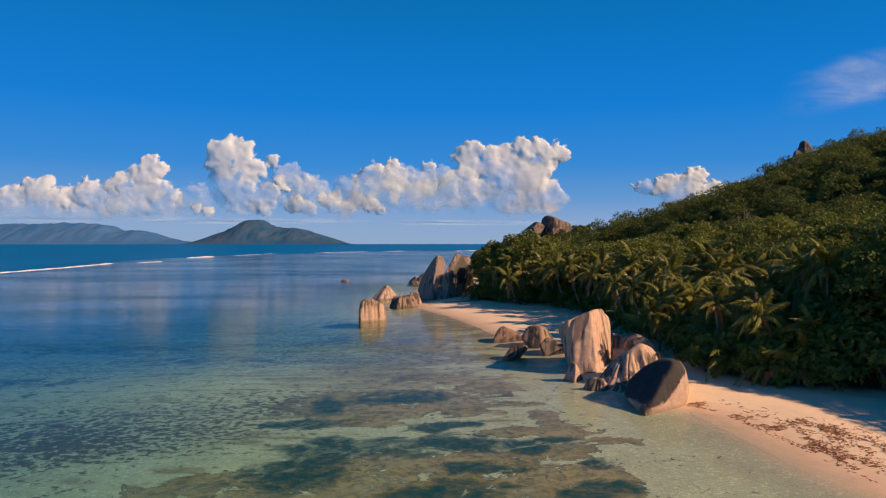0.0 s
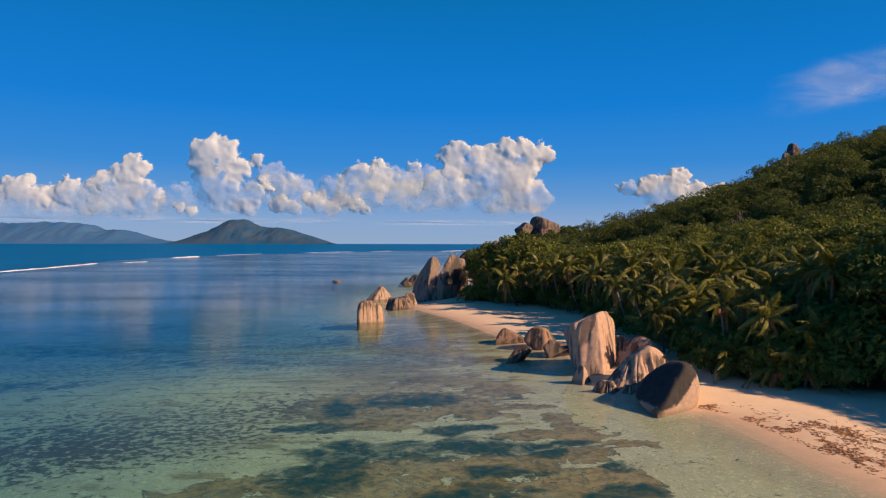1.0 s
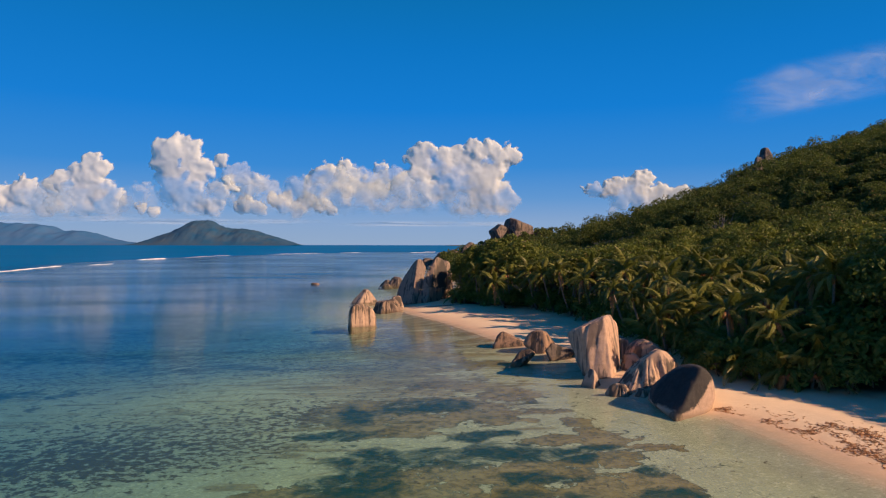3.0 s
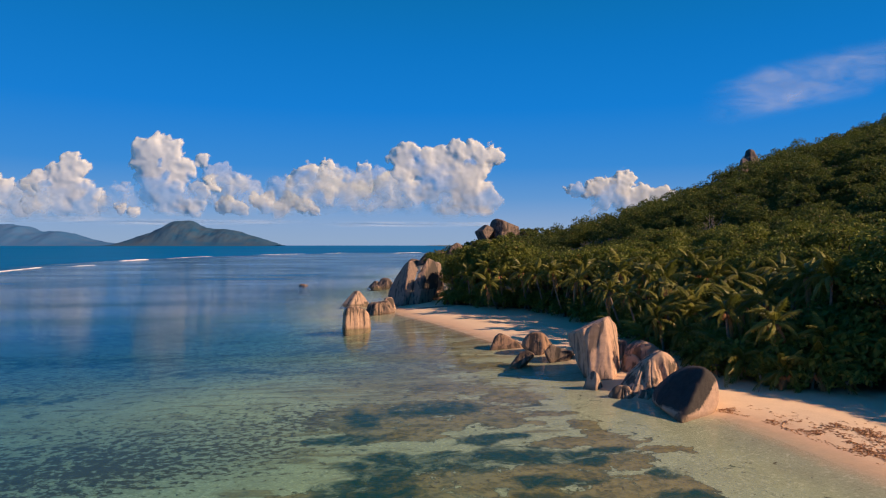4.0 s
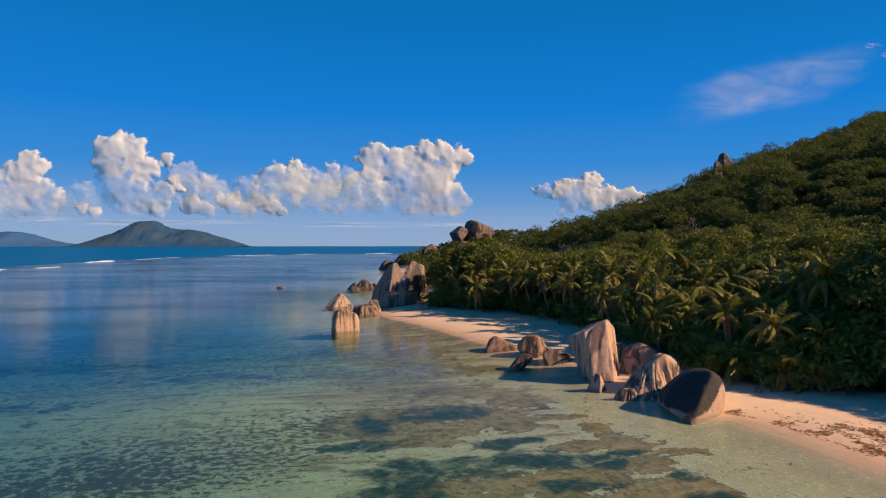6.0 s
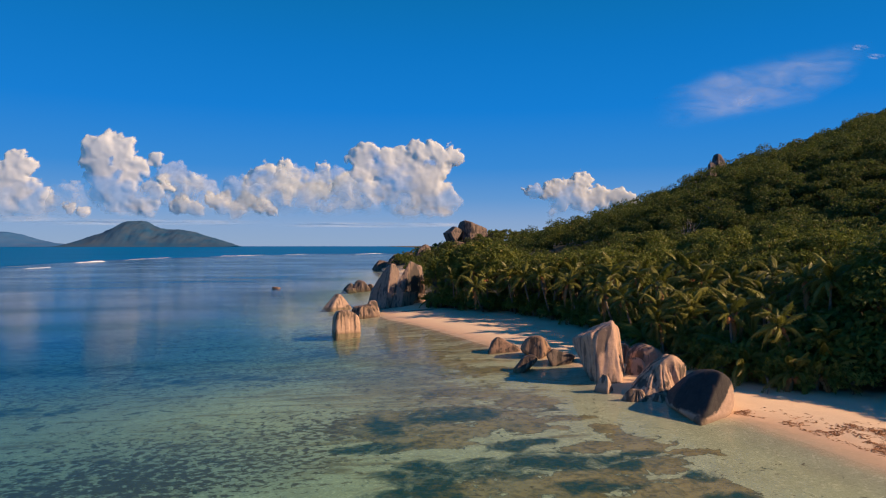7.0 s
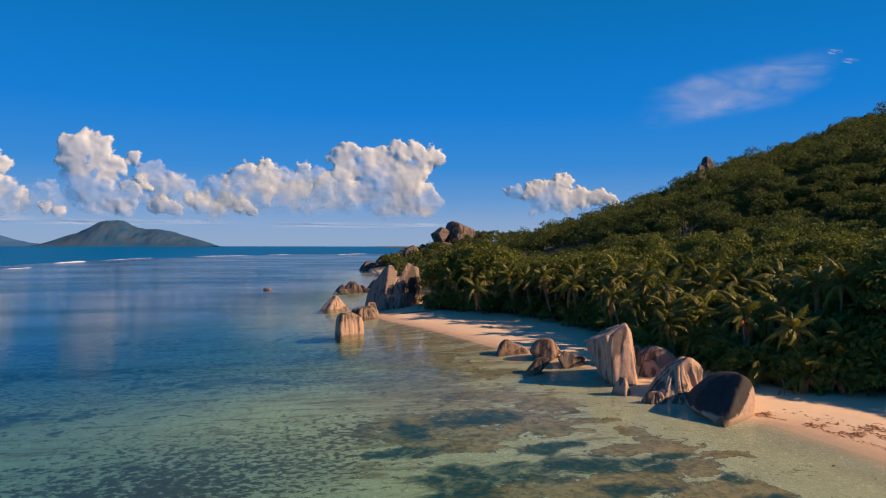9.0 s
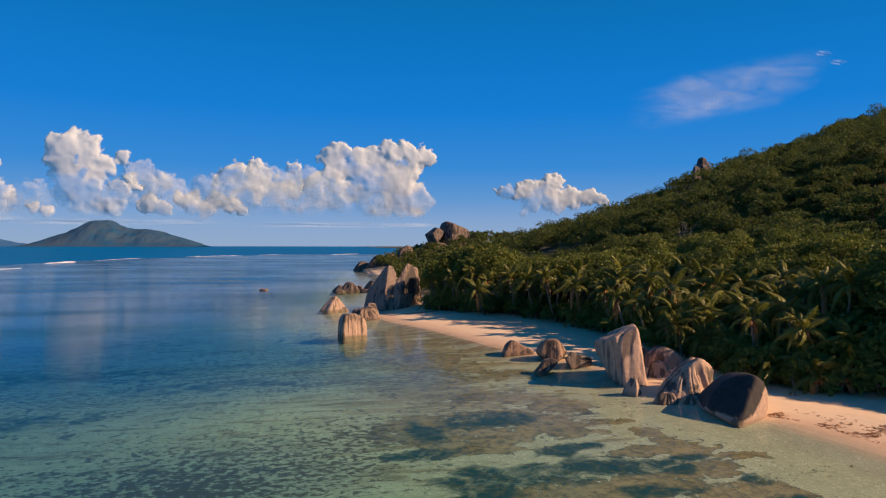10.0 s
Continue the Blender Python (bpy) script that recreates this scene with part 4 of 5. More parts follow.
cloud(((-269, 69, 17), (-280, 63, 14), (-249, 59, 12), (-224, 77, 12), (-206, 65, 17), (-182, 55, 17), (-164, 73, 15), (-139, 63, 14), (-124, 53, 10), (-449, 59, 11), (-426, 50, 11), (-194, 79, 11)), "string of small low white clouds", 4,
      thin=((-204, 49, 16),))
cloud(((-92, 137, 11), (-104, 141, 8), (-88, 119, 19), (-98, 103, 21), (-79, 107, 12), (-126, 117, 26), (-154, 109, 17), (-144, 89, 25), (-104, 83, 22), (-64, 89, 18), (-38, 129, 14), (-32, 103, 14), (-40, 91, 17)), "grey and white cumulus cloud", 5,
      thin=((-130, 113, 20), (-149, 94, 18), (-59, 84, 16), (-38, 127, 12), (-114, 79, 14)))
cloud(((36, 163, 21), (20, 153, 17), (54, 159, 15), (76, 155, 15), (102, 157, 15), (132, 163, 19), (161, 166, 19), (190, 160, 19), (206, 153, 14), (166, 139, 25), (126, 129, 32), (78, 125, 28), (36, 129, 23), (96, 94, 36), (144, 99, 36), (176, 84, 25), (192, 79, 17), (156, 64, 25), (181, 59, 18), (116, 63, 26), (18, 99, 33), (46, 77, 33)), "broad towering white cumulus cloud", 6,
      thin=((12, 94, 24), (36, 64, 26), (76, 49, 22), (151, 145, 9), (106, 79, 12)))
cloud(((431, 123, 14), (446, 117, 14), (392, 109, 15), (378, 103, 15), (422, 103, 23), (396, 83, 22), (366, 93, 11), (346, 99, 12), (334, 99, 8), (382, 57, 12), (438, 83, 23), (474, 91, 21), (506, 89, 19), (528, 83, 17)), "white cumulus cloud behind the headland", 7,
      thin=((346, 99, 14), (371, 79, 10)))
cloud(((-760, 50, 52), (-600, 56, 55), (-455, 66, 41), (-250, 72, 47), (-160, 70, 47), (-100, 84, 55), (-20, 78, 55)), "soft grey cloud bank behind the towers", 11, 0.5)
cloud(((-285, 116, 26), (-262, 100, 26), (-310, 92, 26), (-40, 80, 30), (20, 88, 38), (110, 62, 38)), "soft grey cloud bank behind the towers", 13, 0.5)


def veil(cx, cz, w, h, seed, label, mat=None, slant=0.55, near=1.0):
    xs, zs = np.linspace(-1, 1, 60), np.linspace(-1, 1, 30)
    gx, gz = np.meshgrid(xs, zs, indexing="ij")
    x, z = gx.ravel(), gz.ravel()
    edge = np.clip(1 - np.sqrt(x ** 2 + z ** 2), 0, 1) + 0.7 * (fbm(x * 2.2, z * 1.2, seed=seed) - 0.5)
    rim = smooth(0, 0.45, 1 - np.abs(x)) * smooth(0, 0.6, 1 - np.abs(z))
    me = mesh_of("cloud", np.stack([x * w * UNIT, 60 * (fbm(x, z, seed=3) - 0.5), (z * h + x * h * slant) * UNIT], 1) * near, grid_faces(60, 30), [mat or VEIL])
    a = me.attributes.new("cover", "FLOAT", "POINT")
    a.data.foreach_set("value", (np.clip(edge * 2.0, 0, 1) * rim).astype(np.float32))
    ob = new("cloud", me)
    ob.location = (cx * UNIT * near, CLOUD_FAR * near, 11 + cz * UNIT * near)
    return tagged(ob, label, "cloud")


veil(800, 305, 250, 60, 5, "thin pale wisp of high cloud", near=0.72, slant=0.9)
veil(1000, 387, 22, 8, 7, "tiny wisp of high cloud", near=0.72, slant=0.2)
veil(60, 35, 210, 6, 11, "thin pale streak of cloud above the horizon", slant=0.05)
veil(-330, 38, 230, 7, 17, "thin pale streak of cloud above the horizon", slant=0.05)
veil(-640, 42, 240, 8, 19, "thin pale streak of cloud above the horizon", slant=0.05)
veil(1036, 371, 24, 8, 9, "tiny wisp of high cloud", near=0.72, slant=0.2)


# ---- trees ----
def leaves(rng, centres, radii, count, size, flat=0.35, squash=0.78):
    """Verts and quads of many small leaves on the shells of clumps."""
    c = np.asarray(centres)
    r = np.asarray(radii)
    pick = rng.choice(len(c), count, p=(r ** 2) / (r ** 2).sum())
    d = rng.normal(size=(count, 3))
    d[:, 2] = np.abs(d[:, 2]) * 0.9 - 0.35 * rng.random(count)
    d /= np.linalg.norm(d, axis=1)[:, None]
    pos = c[pick] + d * (r[pick] * (0.62 + 0.45 * rng.random(count) ** 0.7))[:, None] * np.array((1, 1, squash))
    nor = d * (1 - flat) + rng.normal(size=(count, 3)) * 0.55 + np.array((0, 0, flat))
    nor /= np.linalg.norm(nor, axis=1)[:, None]
    a = np.cross(nor, rng.normal(size=(count, 3)))
    a /= np.linalg.norm(a, axis=1)[:, None]
    b = np.cross(nor, a)
    s = size * (0.6 + 0.8 * rng.random(count))[:, None]
    v = np.stack([pos - a * s * 0.5, pos + b * s * 0.27 + nor * s * 0.06, pos + a * s * 0.5 - nor * s * 0.08, pos - b * s * 0.27 + nor * s * 0.06], 1).reshape(-1, 3)
    return v, np.arange(count * 4).reshape(-1, 4)


def crown_layout(rng, tall, wide, clumps, low=0.52):
    """Clump centres and radii of one crown whose base is at the origin."""
    c, r = [], []
    for k in range(clumps):
        a, q = rng.uniform(0, 2 * np.pi), math.sqrt(rng.random())
        rad = wide * q * 0.78
        top = tall * (low + (0.92 - low) * math.sqrt(max(0.0, 1 - q * q))) - tall * 0.22 * rng.random()
        c.append((rad * math.cos(a), rad * math.sin(a), top))
        r.append(wide * rng.uniform(0.24, 0.42))
    return np.array(c), np.array(r)


def wood(rng, tall, centres, thick):
    pieces = []
    lean = rng.normal(size=2) * tall * 0.06
    fork = np.array((lean[0], lean[1], tall * 0.38))
    t = np.linspace(0, 1, 5)[:, None]
    trunk = t * fork + np.sin(t * 3.1) * np.array((0.1, 0.06, 0)) * tall * 0.3
    pieces.append(tube(np.vstack([trunk[0] - (0, 0, 0.6), trunk]), np.linspace(thick * 1.3, thick * 0.75, 6), 7))
    for c in centres[:: max(1, len(centres) // 9)]:
        mid = fork * 0.5 + c * 0.5 + np.array((0, 0, -0.04 * tall))
        pieces.append(tube([fork, mid, c], [thick * 0.6, thick * 0.35, thick * 0.1], 5))
    return join(pieces)


def tree_kind(seed, tall, wide, clumps, count, leaf, mat, thick=0.14, low=0.52, squash=0.78):
    rng = np.random.default_rng(seed)
    c, r = crown_layout(rng, tall, wide, clumps, low)
    lv, lf = leaves(rng, c, r, count, leaf, 0.35 if squash > 0.5 else 0.7, squash)
    wv, wf = wood(rng, tall, c, thick)
    return mesh_of("crown", lv, lf, [mat], False), mesh_of("trunk", wv, wf, [BARK])


def plant_tree(kind, x, y, size, turn, label, group, name="tree", category="tree"):
    base = new(name)
    base.matrix_world = pose(x, y, float(height(x, y)) - 0.1, 0, 0, turn) @ Matrix.Diagonal((size, size, size, 1))
    part("trunk", kind[1], base)
    part("crown", kind[0], base)
    return tagged(base, label, category, group)


NEAR_TREES = [tree_kind(200 + k, 6.2, 2.9, 26, 2300, 0.29, LEAF) for k in range(4)]
LAYERED_TREES = [tree_kind(230 + k, 6.4, 3.6, 26, 2500, 0.27, LEAF, 0.14, 0.5, 0.3) for k in range(2)]
HILL_TREES = [tree_kind(220 + k, 5.2, 3.4, 26, 1750, 0.38, LEAF_HILL, 0.12, 0.28) for k in range(4)]
BUSHES = [tree_kind(240 + k, 2.6, 2.0, 18, 850, 0.34, LEAF, 0.06, 0.2) for k in range(3)]


def in_view(x, y):
    return -26 < x - 0.0 and y > 20 and math.degrees(math.atan2(x + 17.4, y - 1.2)) < 46


rng = np.random.default_rng(7)
spots = []
CLEAR = ((48.5, 328, 3.5), (42.0, 328, 3.0), (96.4, 186.0, 3.4), (63, 197, 3), (36.5, 162, 2), (-1, 136, 6.0), (18, 64, 3.2), (22.0, 60.5, 3.6))


def room(x, y, gap):
    if any((x - a) ** 2 + (y - b) ** 2 < c * c for a, b, c in CLEAR):
        return False
    return all((x - a) ** 2 + (y - b) ** 2 > (gap * 0.5 + c * 0.5) ** 2 for a, b, c in spots)


def scatter(count, x_range, y_range, gap, want):
    """Spots at least gap apart for which want(x, y) holds."""
    made = []
    for _ in range(count * 14):
        x, y = rng.uniform(*x_range), rng.uniform(*y_range)
        if want(x, y) and in_view(x, y) and room(x, y, gap):
            spots.append((x, y, gap))
            made.append((x, y))
            if len(made) == count:
                break
    return made


def inland(x, y):
    return x - float(wood_edge(y))


# coconut palms
def frond_shape(seed, long_, droop, lift, spread_=0.62):
    """One palm frond along +x: a bent midrib with two rows of hanging leaflets."""
    g = np.random.default_rng(seed)
    t = np.linspace(0, 1, 9)
    rib = np.stack([long_ * (t - 0.10 * droop * t ** 2), 0.12 * np.sin(t * 2.5) * long_ * 0.3, long_ * (lift * t - droop * t ** 2.2)], 1)
    pieces = [tube(rib, np.linspace(0.05, 0.012, 9), 4)]
    n = 34
    v, f = [], []
    for i in range(n):
        s = 0.12 + 0.88 * (i + 0.5) / n
        p = np.array([np.interp(s, t, rib[:, k]) for k in range(3)])
        q = np.array([np.interp(min(1, s + 0.03), t, rib[:, k]) for k in range(3)]) - p
        q /= np.linalg.norm(q) + 1e-9
        ll = long_ * 0.23 * math.sin(math.pi * min(1, 0.16 + 0.80 * s)) * g.uniform(0.55, 1.2)
        for side in (-1, 1):
            out = np.array((0, side, 0)) * spread_ * 1.3 + q * 0.75 + np.array((0, 0, -0.25 + 0.3 * g.random()))
            out /= np.linalg.norm(out)
            tip = p + out * ll * g.uniform(0.7, 1.0) + np.array((0, 0, -ll * g.uniform(0.35, 1.15)))
            midp = p + out * ll * 0.55 + np.array((0, 0, -ll * 0.04))
            wv = q * 0.066
            b = len(v)
            v += [p - wv * 0.5, p + wv * 0.5, midp + wv, midp - wv, tip]
            f += [(b, b + 1, b + 2, b + 3), (b + 3, b + 2, b + 4, b + 4)]
    return pieces[0], np.array(v), f


def frond_mesh(seed, long_, droop, lift, mat):
    (rv, rf), lv, lf = frond_shape(seed, long_, droop, lift)
    me = bpy.data.meshes.new("frond")
    faces = [tuple(a) for a in rf] + [tuple(int(i) + len(rv) for i in (q if q[2] != q[3] else q[:3])) for q in lf]
    me.from_pydata([tuple(a) for a in np.vstack([rv, lv])], [], faces)
    me.materials.append(mat)
    return me


FRONDS_UP = [frond_mesh(300 + k, 2.75 + 0.2 * k, 0.40 + 0.16 * k, 0.5, FROND) for k in range(4)]
FRONDS_OUT = [frond_mesh(310 + k, 2.65 + 0.2 * k, 0.75 + 0.2 * k, 0.35, FROND) for k in range(4)]
FRONDS_DRY = [frond_mesh(320 + k, 2.5, 1.0 + 0.2 * k, 0.0, FROND_DRY) for k in range(2)]


def husk_cluster():
    g = np.random.default_rng(9)
    u, f = BALLS[2]
    pieces = []
    for k in range(5):
        a = k * 1.26
        pieces.append((u * np.array((0.13, 0.13, 0.19)) * g.uniform(0.7, 1.2) + np.array((math.cos(a) * 0.22, math.sin(a) * 0.22, -0.12 - 0.18 * g.random())), f))
    v, f = join(pieces)
    return mesh_of("husk", v, f, [HUSK])


HUSKS = husk_cluster()


def palm_trunk(tall, lean, seed):
    t = np.linspace(0, 1, 9)
    g = np.random.default_rng(seed)
    a = g.uniform(0, 6.28)
    pts = np.stack([np.cos(a) * lean * t ** 1.6, np.sin(a) * lean * t ** 1.6, tall * t - 0.4 * (1 - t)], 1)
    v, f = tube(pts, np.interp(t, (0, 0.15, 1), (0.22, 0.15, 0.11)), 8)
    return mesh_of("trunk", v, f, [PALM_BARK]), pts[-1]


PALM_TRUNKS = [palm_trunk(h, ln, 330 + k) for k, (h, ln) in enumerate(((1.3, 0.2), (3.2, 0.7), (4.9, 1.1), (6.4, 1.3)))]


def leaning_trunk(reach, seed):
    """A trunk that starts at the origin and bends out and up to reach."""
    t = np.linspace(0, 1, 11)
    pts = np.stack([reach[0] * t ** 0.85, reach[1] * t ** 0.85, reach[2] * t ** 1.5 - 0.4 * (1 - t)], 1)
    v, f = tube(pts, np.interp(t, (0, 0.15, 1), (0.22, 0.15, 0.11)), 8)
    return mesh_of("trunk", v, f, [PALM_BARK]), pts[-1]


def palm(x, y, kind, turn, size, seed, label, reach=None, spread_by=1.0):
    g = random.Random(seed)
    trunk, top = leaning_trunk(reach, seed) if reach else PALM_TRUNKS[kind]
    base = new("palm")
    base.matrix_world = pose(x, y, float(height(x, y)) - 0.05, 0, 0, turn) @ Matrix.Diagonal((size, size, size, 1))
    part("trunk", trunk, base)
    n = g.randint(13, 19)
    for k in range(n):
        a = k * 137.5 + g.uniform(-30, 30)
        s = (k + 0.5) / n
        me = g.choice(FRONDS_UP) if s < 0.45 else g.choice(FRONDS_OUT)
        up = 86 - 92 * s + g.uniform(-14, 14)
        part("frond", me, base, "", Matrix.Translation(top) @ pose(0, 0, 0, 0, 0, a) @ pose(0, 0, 0, g.uniform(-40, 40), -up + 22, 0) @ Matrix.Diagonal((*(spread_by * g.uniform(0.7, 1.15),) * 3, 1)))
    part("husk", HUSKS, base, "orange-brown fibrous husk", Matrix.Translation(top) @ Matrix.Diagonal((1.6, 1.6, 1.6, 1)))
    for k in range(g.choice((0, 1, 2))):
        part("frond", g.choice(FRONDS_DRY), base, "dry brown hanging frond", Matrix.Translation(top) @ pose(0, 0, -0.1, 0, 0, g.uniform(0, 360)) @ pose(0, 0, 0, 0, 28, 0))
    return tagged(base, label, "palm tree", "coconut palms behind the beach")


PALM_LABEL = ("young coconut palm with a short trunk and arching fronds", "leaning coconut palm with feathery arching fronds", "coconut palm with a slim grey trunk", "tall coconut palm above the undergrowth")
palm_no = 0
# those that lean out over the sand: crown, and how far behind it the foot stands
for x, y, z, bx, by, size in ((20.6, 86.9, 7.1, 2.4, 0.6, 1.0), (20.2, 76.3, 6.1, 2.6, 0.4, 1.0), (22.4, 58.1, 6.3, 1.6, 1.2, 1.05), (30.4, 58.8, 9.3, 1.0, 1.0, 1.1), (30.4, 55.4, 9.4, 0.8, 1.5, 1.15), (28.9, 97.9, 8.2, 1.2, 0.4, 1.0),
                              (24.1, 53.4, 5.7, 1.2, 1.4, 1.05), (9.4, 111.5, 5.6, 3.6, 8.0, 1.1), (19.0, 79.6, 6.6, 3.4, 0.8, 0.95), (17.6, 101.6, 7.9, 3.2, 2.0, 1.1), 
                              (19.6, 94.5, 7.0, 3.0, 1.0, 1.05), (10.4, 119.0, 8.0, 1.5, 4.0, 1.05), (12.2, 115.6, 6.8, 1.6, 4.0, 1.1), (14.8, 111.0, 7.4, 2.6, 3.0, 1.1), (16.4, 107.0, 7.4, 3.0, 2.0, 1.1), (7.6, 122.5, 6.4, 1.0, 3.5, 1.05), (13.4, 119.6, 9.0, 1.0, 2.0, 1.0), (24.5, 82.6, 8.4, 1.5, 0.5, 1.05), (23.2, 69.0, 6.6, 1.0, 0.6, 1.0), (26.4, 62.6, 6.2, 1.0, 1.0, 1.0)):
    foot = float(height(x + bx, y + by)) - 0.05
    palm(x + bx, y + by, 3, 0, 1.0, 20 + palm_no, "coconut palm leaning out of the trees over the sand", reach=(-bx, -by, z - foot), spread_by=0.82 * size)
    spots.append((x + bx, y + by, 2.0))
    plant_tree(BUSHES[palm_no % 3], x + 0.7 * bx, y + 0.7 * by, 1.15, 50.0 * palm_no, "low leafy bush round the foot of a palm", "bushes at the edge of the sand", "bush", "bush")
    palm_no += 1
for x, y, kind, size in ((11.6, 121.5, 1, 1.0), (25.4, 56.0, 3, 0.9), (7.8, 134.5, 1, 0.8), (6.6, 132.0, 0, 0.8), (22.4, 55.4, 0, 1.0), (24.0, 51.7, 0, 0.95), (25.9, 51.2, 0, 1.05), (22.9, 58.6, 0, 1.0), (21.6, 62.0, 0, 0.9), (25.4, 53.4, 1, 0.9), (27.6, 52.0, 1, 0.95), (21.3, 73.0, 0, 0.95), (21.6, 84.0, 0, 0.95), (20.9, 97.5, 0, 1.0), (18.4, 112.0, 0, 1.0), (9.6, 123.2, 0, 1.05), (4.4, 129.6, 0, 0.9), (22.0, 70.5, 2, 1.0), (20.4, 66.5, 2, 0.8), (24.0, 73.5, 3, 1.1), (22.6, 82.0, 2, 1.05), (24.3, 86.5, 3, 1.15), (22.0, 90.5, 2, 1.05),
                         (22.2, 100.2, 3, 1.1), (20.6, 105.2, 3, 1.0), (19.2, 109.5, 3, 1.05), (16.4, 115.4, 3, 0.95), (13.8, 119.4, 2, 0.95), (23.8, 63.5, 1, 0.8)):
    palm(x, y, kind, 40 * palm_no, size, palm_no, PALM_LABEL[kind])
    spots.append((x, y, 2.2))
    palm_no += 1


def near_tree(x, y, s, label="dense broad-leaved tree with glossy olive-green leaves", kinds=None):
    kinds = kinds or NEAR_TREES
    return plant_tree(kinds[int(rng.integers(0, len(kinds)))], x, y, s, float(rng.uniform(0, 360)), label, "broad-leaved trees behind the beach")


for x, y, s in ((27.2, 71, 1.1), (27.4, 77.5, 1.2), (27.0, 84, 1.25), (26.6, 90, 1.35), (26.2, 96, 1.5), (30.5, 93, 1.35), (34, 97.5, 1.45), (19.5, 113, 1.7), (15.8, 120.5, 1.9), (18.5, 123.0, 1.9), (12.6, 124.5, 1.9), (9.8, 129.0, 1.6), (32.5, 83, 1.15), (38.5, 86, 1.2), (44.5, 82.5, 1.25)):
    near_tree(x, y, s)
    spots.append((x, y, 2.4))
for x, y, s in ((24.6, 104.5, 1.75), (22.2, 109.0, 1.7), (28.4, 103.0, 1.7), (32.0, 106.5, 1.6), (27.5, 110.5, 1.65)):
    near_tree(x, y, s, "spreading tree with flat layered boughs", LAYERED_TREES)
    spots.append((x, y, 3.0))
for x, y in scatter(92, (0, 44), (52, 131), 1.9, lambda x, y: 0.4 < inland(x, y) < 12 and y > 61):
    kind = int(rng.integers(1, 4)) if inland(x, y) > 2.0 else int(rng.integers(0, 3))
    palm(x, y, kind, float(rng.uniform(0, 360)), float(rng.uniform(0.75, 1.1)), 50 + palm_no, PALM_LABEL[kind])
    palm_no += 1

# broad-leaved trees and bushes near the beach
for x, y in scatter(84, (0, 60), (38, 140), 3.4, lambda x, y: (6 if y > 61 else 2.5) < inland(x, y) < 26 and y < 140):
    near_tree(x, y, float(rng.uniform(0.95, 1.4)) if y > 66 else float(rng.uniform(0.8, 1.1)))
for x, y in scatter(170, (0, 45), (30, 134), 1.15, lambda x, y: -0.2 < inland(x, y) < (3.0 if y > 88 else 4.5)):
    plant_tree(BUSHES[int(rng.integers(0, 3))], x, y, float(rng.uniform(0.7, 1.25)), float(rng.uniform(0, 360)), "low leafy bush at the edge of the sand", "bushes at the edge of the sand", "bush", "bush")
for x, y, s in ((24.3, 52.6, 1.25), (26.3, 51.8, 1.5), (28.6, 50.4, 1.7), (30.8, 48.8, 1.8), (33.0, 46.6, 1.8), (35.5, 44.0, 1.8), (38.5, 41.0, 1.8), (40.0, 36.5, 1.8), (25.5, 55.0, 1.7), (29.0, 53.6, 2.0), (32.5, 51.0, 2.2), (36.0, 48.0, 2.2), (34.0, 58.5, 2.0), (36.5, 56.8, 2.2), (35.6, 61.2, 2.0), (31.8, 56.0, 1.6)):
    plant_tree(BUSHES[int(rng.integers(0, 3))], x, y, s, float(rng.uniform(0, 360)), "big dark leafy bush hanging over the sand", "bushes at the edge of the sand", "bush", "bush")
# those right of the view are added unseen, to shade bushes and beach
for x, y, s in ((41, 40.5, 1.75), (45, 36.5, 1.8), (42, 35, 1.6), (48, 41, 1.9), (46, 31, 1.8), (37.5, 45.5, 1.5), (38.5, 50.5, 1.9), (41.5, 48, 2.1), (45, 50, 2.2), (36.5, 54, 1.6), (50, 47, 2.2), (12.8, 131.6, 1.5), (7.4, 138.5, 1.35), (13.8, 127.5, 1.2), (35.8, 58.2, 1.2), (38.5, 61.5, 1.3), (34.6, 61.0, 1.1), (33.2, 56.6, 1.1), (33.5, 51.5, 1.55), (36.5, 47.5, 1.7), (34.0, 46.6, 1.4), (39.5, 43.6, 1.8)):
    plant_tree(NEAR_TREES[int(rng.integers(0, 4))], x, y, s, float(rng.uniform(0, 360)), "tall spreading broad-leaved tree that shades the beach", "broad-leaved trees behind the beach")
for y in np.arange(57.0, 129.0, 1.45):
    x = float(wood_edge(y)) + 0.5 + float(rng.uniform(-0.3, 1.3))
    plant_tree(BUSHES[int(rng.integers(0, 3))], x, float(y), float(rng.uniform(0.8, 1.55)), float(rng.uniform(0, 360)), "low leafy bush at the edge of the sand", "bushes at the edge of the sand", "bush", "bush")
SLIM_TREE = tree_kind(260, 9.0, 2.5, 18, 2300, 0.36, LEAF, 0.16, 0.42)
for x, y, s in ((6.0, 132.5, 1.1), (9.4, 134.6, 1.2), (8.2, 128.4, 1.3), (11.2, 126.6, 1.42), (14.2, 125.4, 1.5)):
    plant_tree(SLIM_TREE, x, y, s, 70 * s * y, "slim tall tree beside the leaning slabs", "broad-leaved trees behind the beach")
# the hillside
for x, y in scatter(210, (20, 120), (50, 175), 3.2, lambda x, y: inland(x, y) > 16 and math.hypot(x, y) < 150):
    plant_tree(HILL_TREES[int(rng.integers(0, 4))], x, y, float(rng.uniform(0.8, 1.3)), float(rng.uniform(0, 360)), "rounded scrubby tree on the hillside", "trees on the hillside")


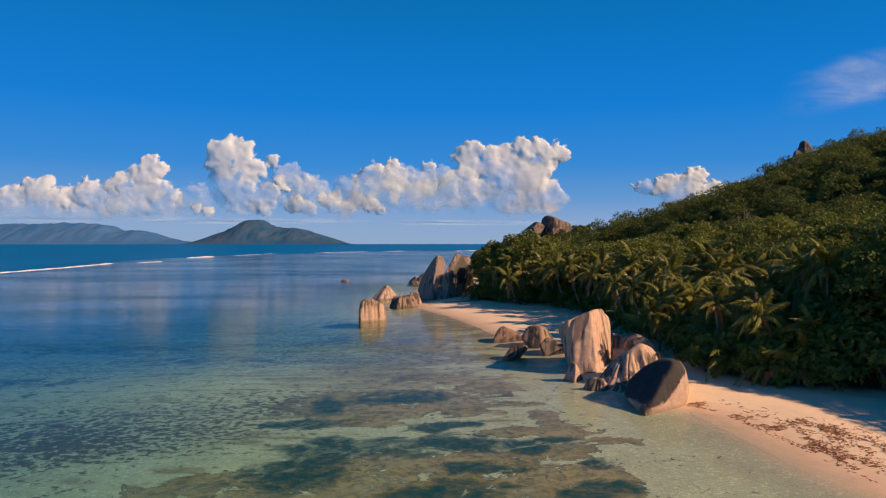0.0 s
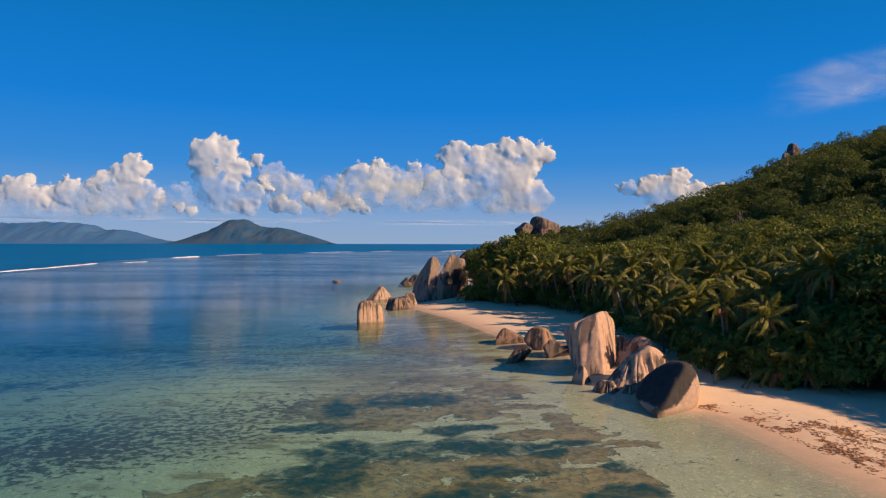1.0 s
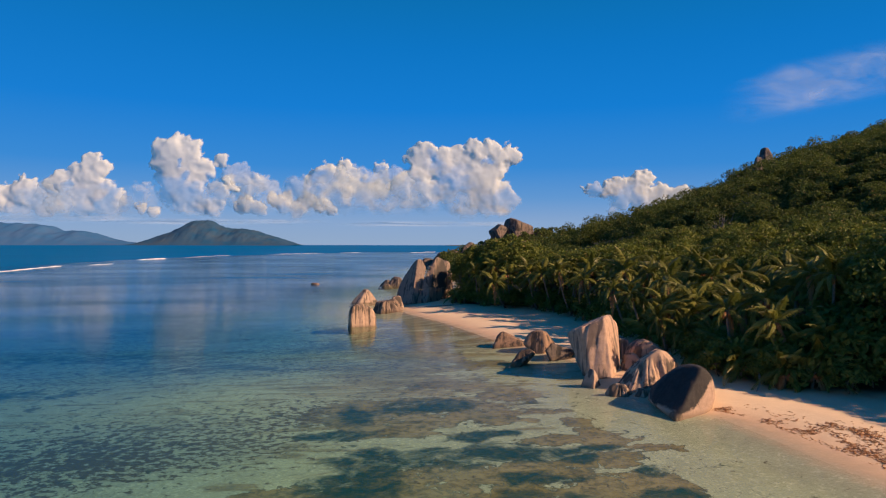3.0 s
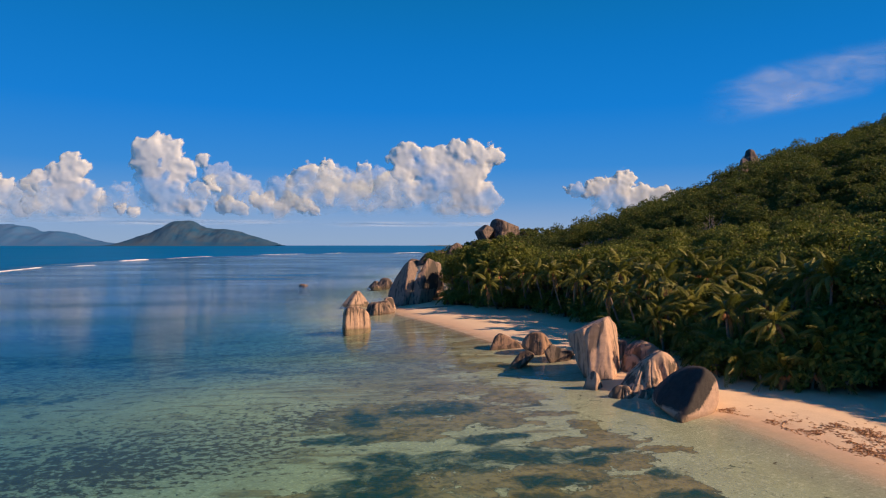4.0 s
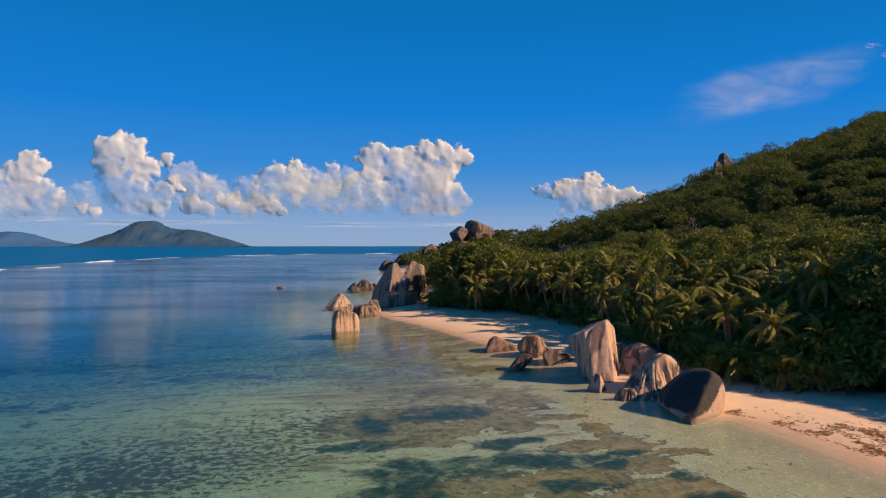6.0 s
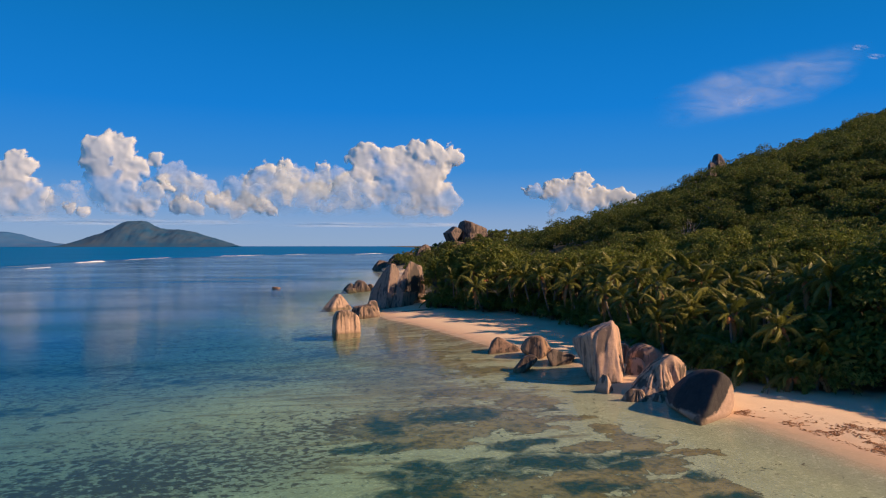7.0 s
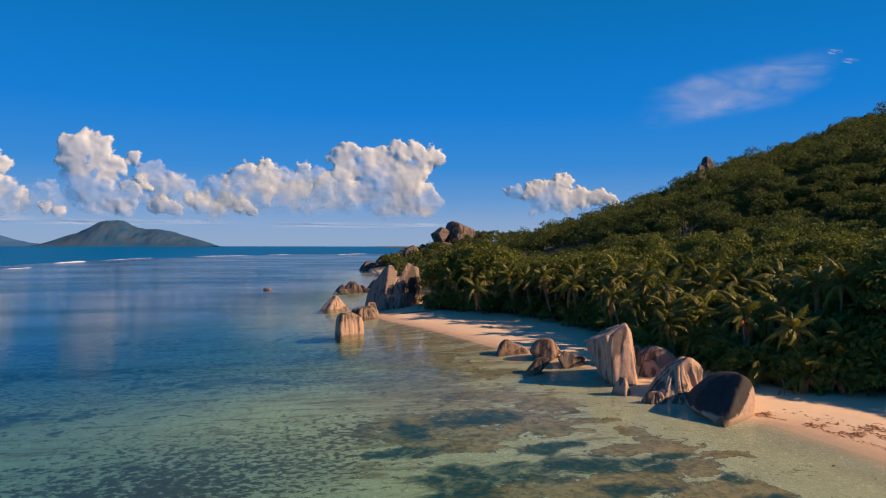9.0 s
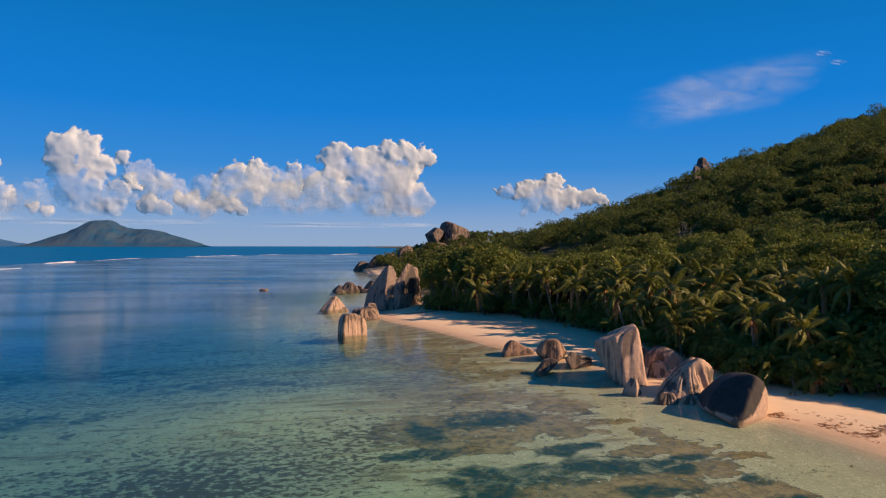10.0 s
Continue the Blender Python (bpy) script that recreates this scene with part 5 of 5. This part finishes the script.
def far_woods():
    """The woods farther up the hill and along the coast, past counting."""
    pieces = []
    g = np.random.default_rng(17)
    places = scatter(900, (3, 230), (120, 400), 3.5, lambda x, y: inland(x, y) > 0.5 and (math.hypot(x, y) > 145 or inland(x, y) < 16) and float(height(x, y)) > 0.5 and y < 362)
    places += scatter(300, (50, 150), (105, 230), 2.3, lambda x, y: inland(x, y) > 16 and math.hypot(x, y) > 140)
    for x, y in places:
        s = g.uniform(0.8, 1.35)
        c, r = crown_layout(g, (6.6 if y < 290 and 40 < x < 112 else 5.3) * s, 3.5 * s, 11, 0.25)
        v, f = leaves(g, c, r, 700 if y < 215 else 240, 0.44 if y < 215 else 0.85)
        pieces.append((v + np.array((x, y, float(height(x, y)) - 0.1)), f))
    v, f = join(pieces)
    return tagged(new("woods", mesh_of("woods", v, f, [LEAF_HILL], False)), "dense olive-green woods covering the hill", "woods", kind="stuff")


far_woods()


def bare_tree(x, y, tall, seed):
    """A dead tree: grey forking limbs without leaves."""
    g = np.random.default_rng(seed)
    root = np.array((0.0, 0.0, -0.3))
    tips = [(root, np.array((g.normal() * 0.12, g.normal() * 0.12, 1.0)), tall * 0.5, 0.11)]
    pieces = []
    for level in range(3):
        nxt = []
        for p, d, ln, w in tips:
            d = d / np.linalg.norm(d)
            q = p + d * ln
            pieces.append(tube([p, (p + q) / 2 + g.normal(size=3) * ln * 0.05, q], [w, w * 0.8, w * 0.55], 5))
            for k in range(3 if level else 4):
                nxt.append((q - d * ln * 0.3 * g.random(), d + g.normal(size=3) * 0.55 + np.array((0, 0, 0.25)), ln * g.uniform(0.5, 0.8), w * 0.5))
        tips = nxt
    v, f = join(pieces)
    ob = new("dead_tree", mesh_of("dead_tree", v, f, [DEAD_WOOD]))
    ob.location = (x, y, float(height(x, y)))
    return tagged(ob, "bare grey dead tree among green crowns", "tree", "dead trees on the hillside")


for k, (x, y) in enumerate(((70, 150), (74, 153), (67, 147), (78, 158), (64, 136), (50, 118), (47, 112), (52, 121), (88, 178), (84, 172), (110, 180))):
    bare_tree(x, y, 6.5 + 0.4 * (k % 4), 400 + k)


# ---- on the beach ----
LINES = (((17.0, 47.7), (18.1, 45.7), (18.9, 44.0), (19.7, 41.3), (20.0, 37.7), (20.6, 34.7), (22.200000000000003, 29.700000000000003)), ((21.3, 42.6), (21.8, 41.4), (22.1, 39.6), (22.4, 37.0), (24.0, 32.0)))


def wrack_line():
    """Dry brown seaweed in two matted lines along the beach, with strays between them."""
    g = np.random.default_rng(5)
    pieces = []
    for k in range(4600):
        line = np.array(LINES[0 if g.random() < 0.58 else 1])[::-1]
        y = g.uniform(line[0, 1], line[-1, 1])
        x = float(np.interp(y, line[:, 1], line[:, 0]))
        slope = float(np.interp(y + 0.5, line[:, 1], line[:, 0])) - x
        stray = g.random() < 0.3
        knot = 0.5 * (vnoise(y * 0.9, 0.3 * x, seed=3) - 0.5)
        x = x + knot + g.normal() * (1.1 if stray else 0.5)
        thick = float(fbm(y * 0.8 + x * 0.5, x * 1.5, octaves=3, seed=8))
        if x > wood_edge(y) - 1.0 or x < shore(y) + 1.6 or thick < (0.38 if stray else 0.48):
            continue
        a, ln, w = math.atan2(0.5, slope) + g.normal() * 0.5, g.uniform(0.05, 0.24), g.uniform(0.015, 0.045) * (0.5 + thick)
        z = float(height(x, y))
        t = np.linspace(-0.5, 0.5, 4)
        pts = np.stack([x + np.cos(a) * t * ln + g.normal(size=4) * 0.04, y + np.sin(a) * t * ln + g.normal(size=4) * 0.04, np.full(4, z)], 1)
        v, f = tube(pts, [w * 0.4, w, w * 0.8, w * 0.3], 4)
        v[:, 2] = z + 0.004 + (v[:, 2] - z) * 0.35 + 0.03 * g.random()
        pieces.append((v, f))
    v, f = join(pieces)
    return tagged(new("seaweed", mesh_of("seaweed", v, f, [WRACK])), "dry brown seaweed matted in lines along the sand", "seaweed", kind="stuff")


wrack_line()


def driftwood(points, radii, label):
    v, f = tube(points, radii, 7)
    return tagged(new("driftwood", mesh_of("driftwood", v, f, [DEAD_WOOD])), label, "driftwood")


def on_sand(x, y, up):
    return (x, y, float(height(x, y)) + up)


driftwood([on_sand(21.4, 51.0, 0.05), on_sand(21.9, 51.6, 0.25), on_sand(22.4, 52.4, 0.7), on_sand(22.7, 53.2, 1.0)], [0.05, 0.08, 0.09, 0.06], "dark dead branch leaning out of the bushes")
driftwood([on_sand(-1.5, 124.5, 0.08), on_sand(1.0, 124.0, 0.1), on_sand(3.4, 125.0, 0.12), on_sand(5.5, 125.5, 0.1)], [0.06, 0.1, 0.1, 0.05], "long grey log lying on the far beach")
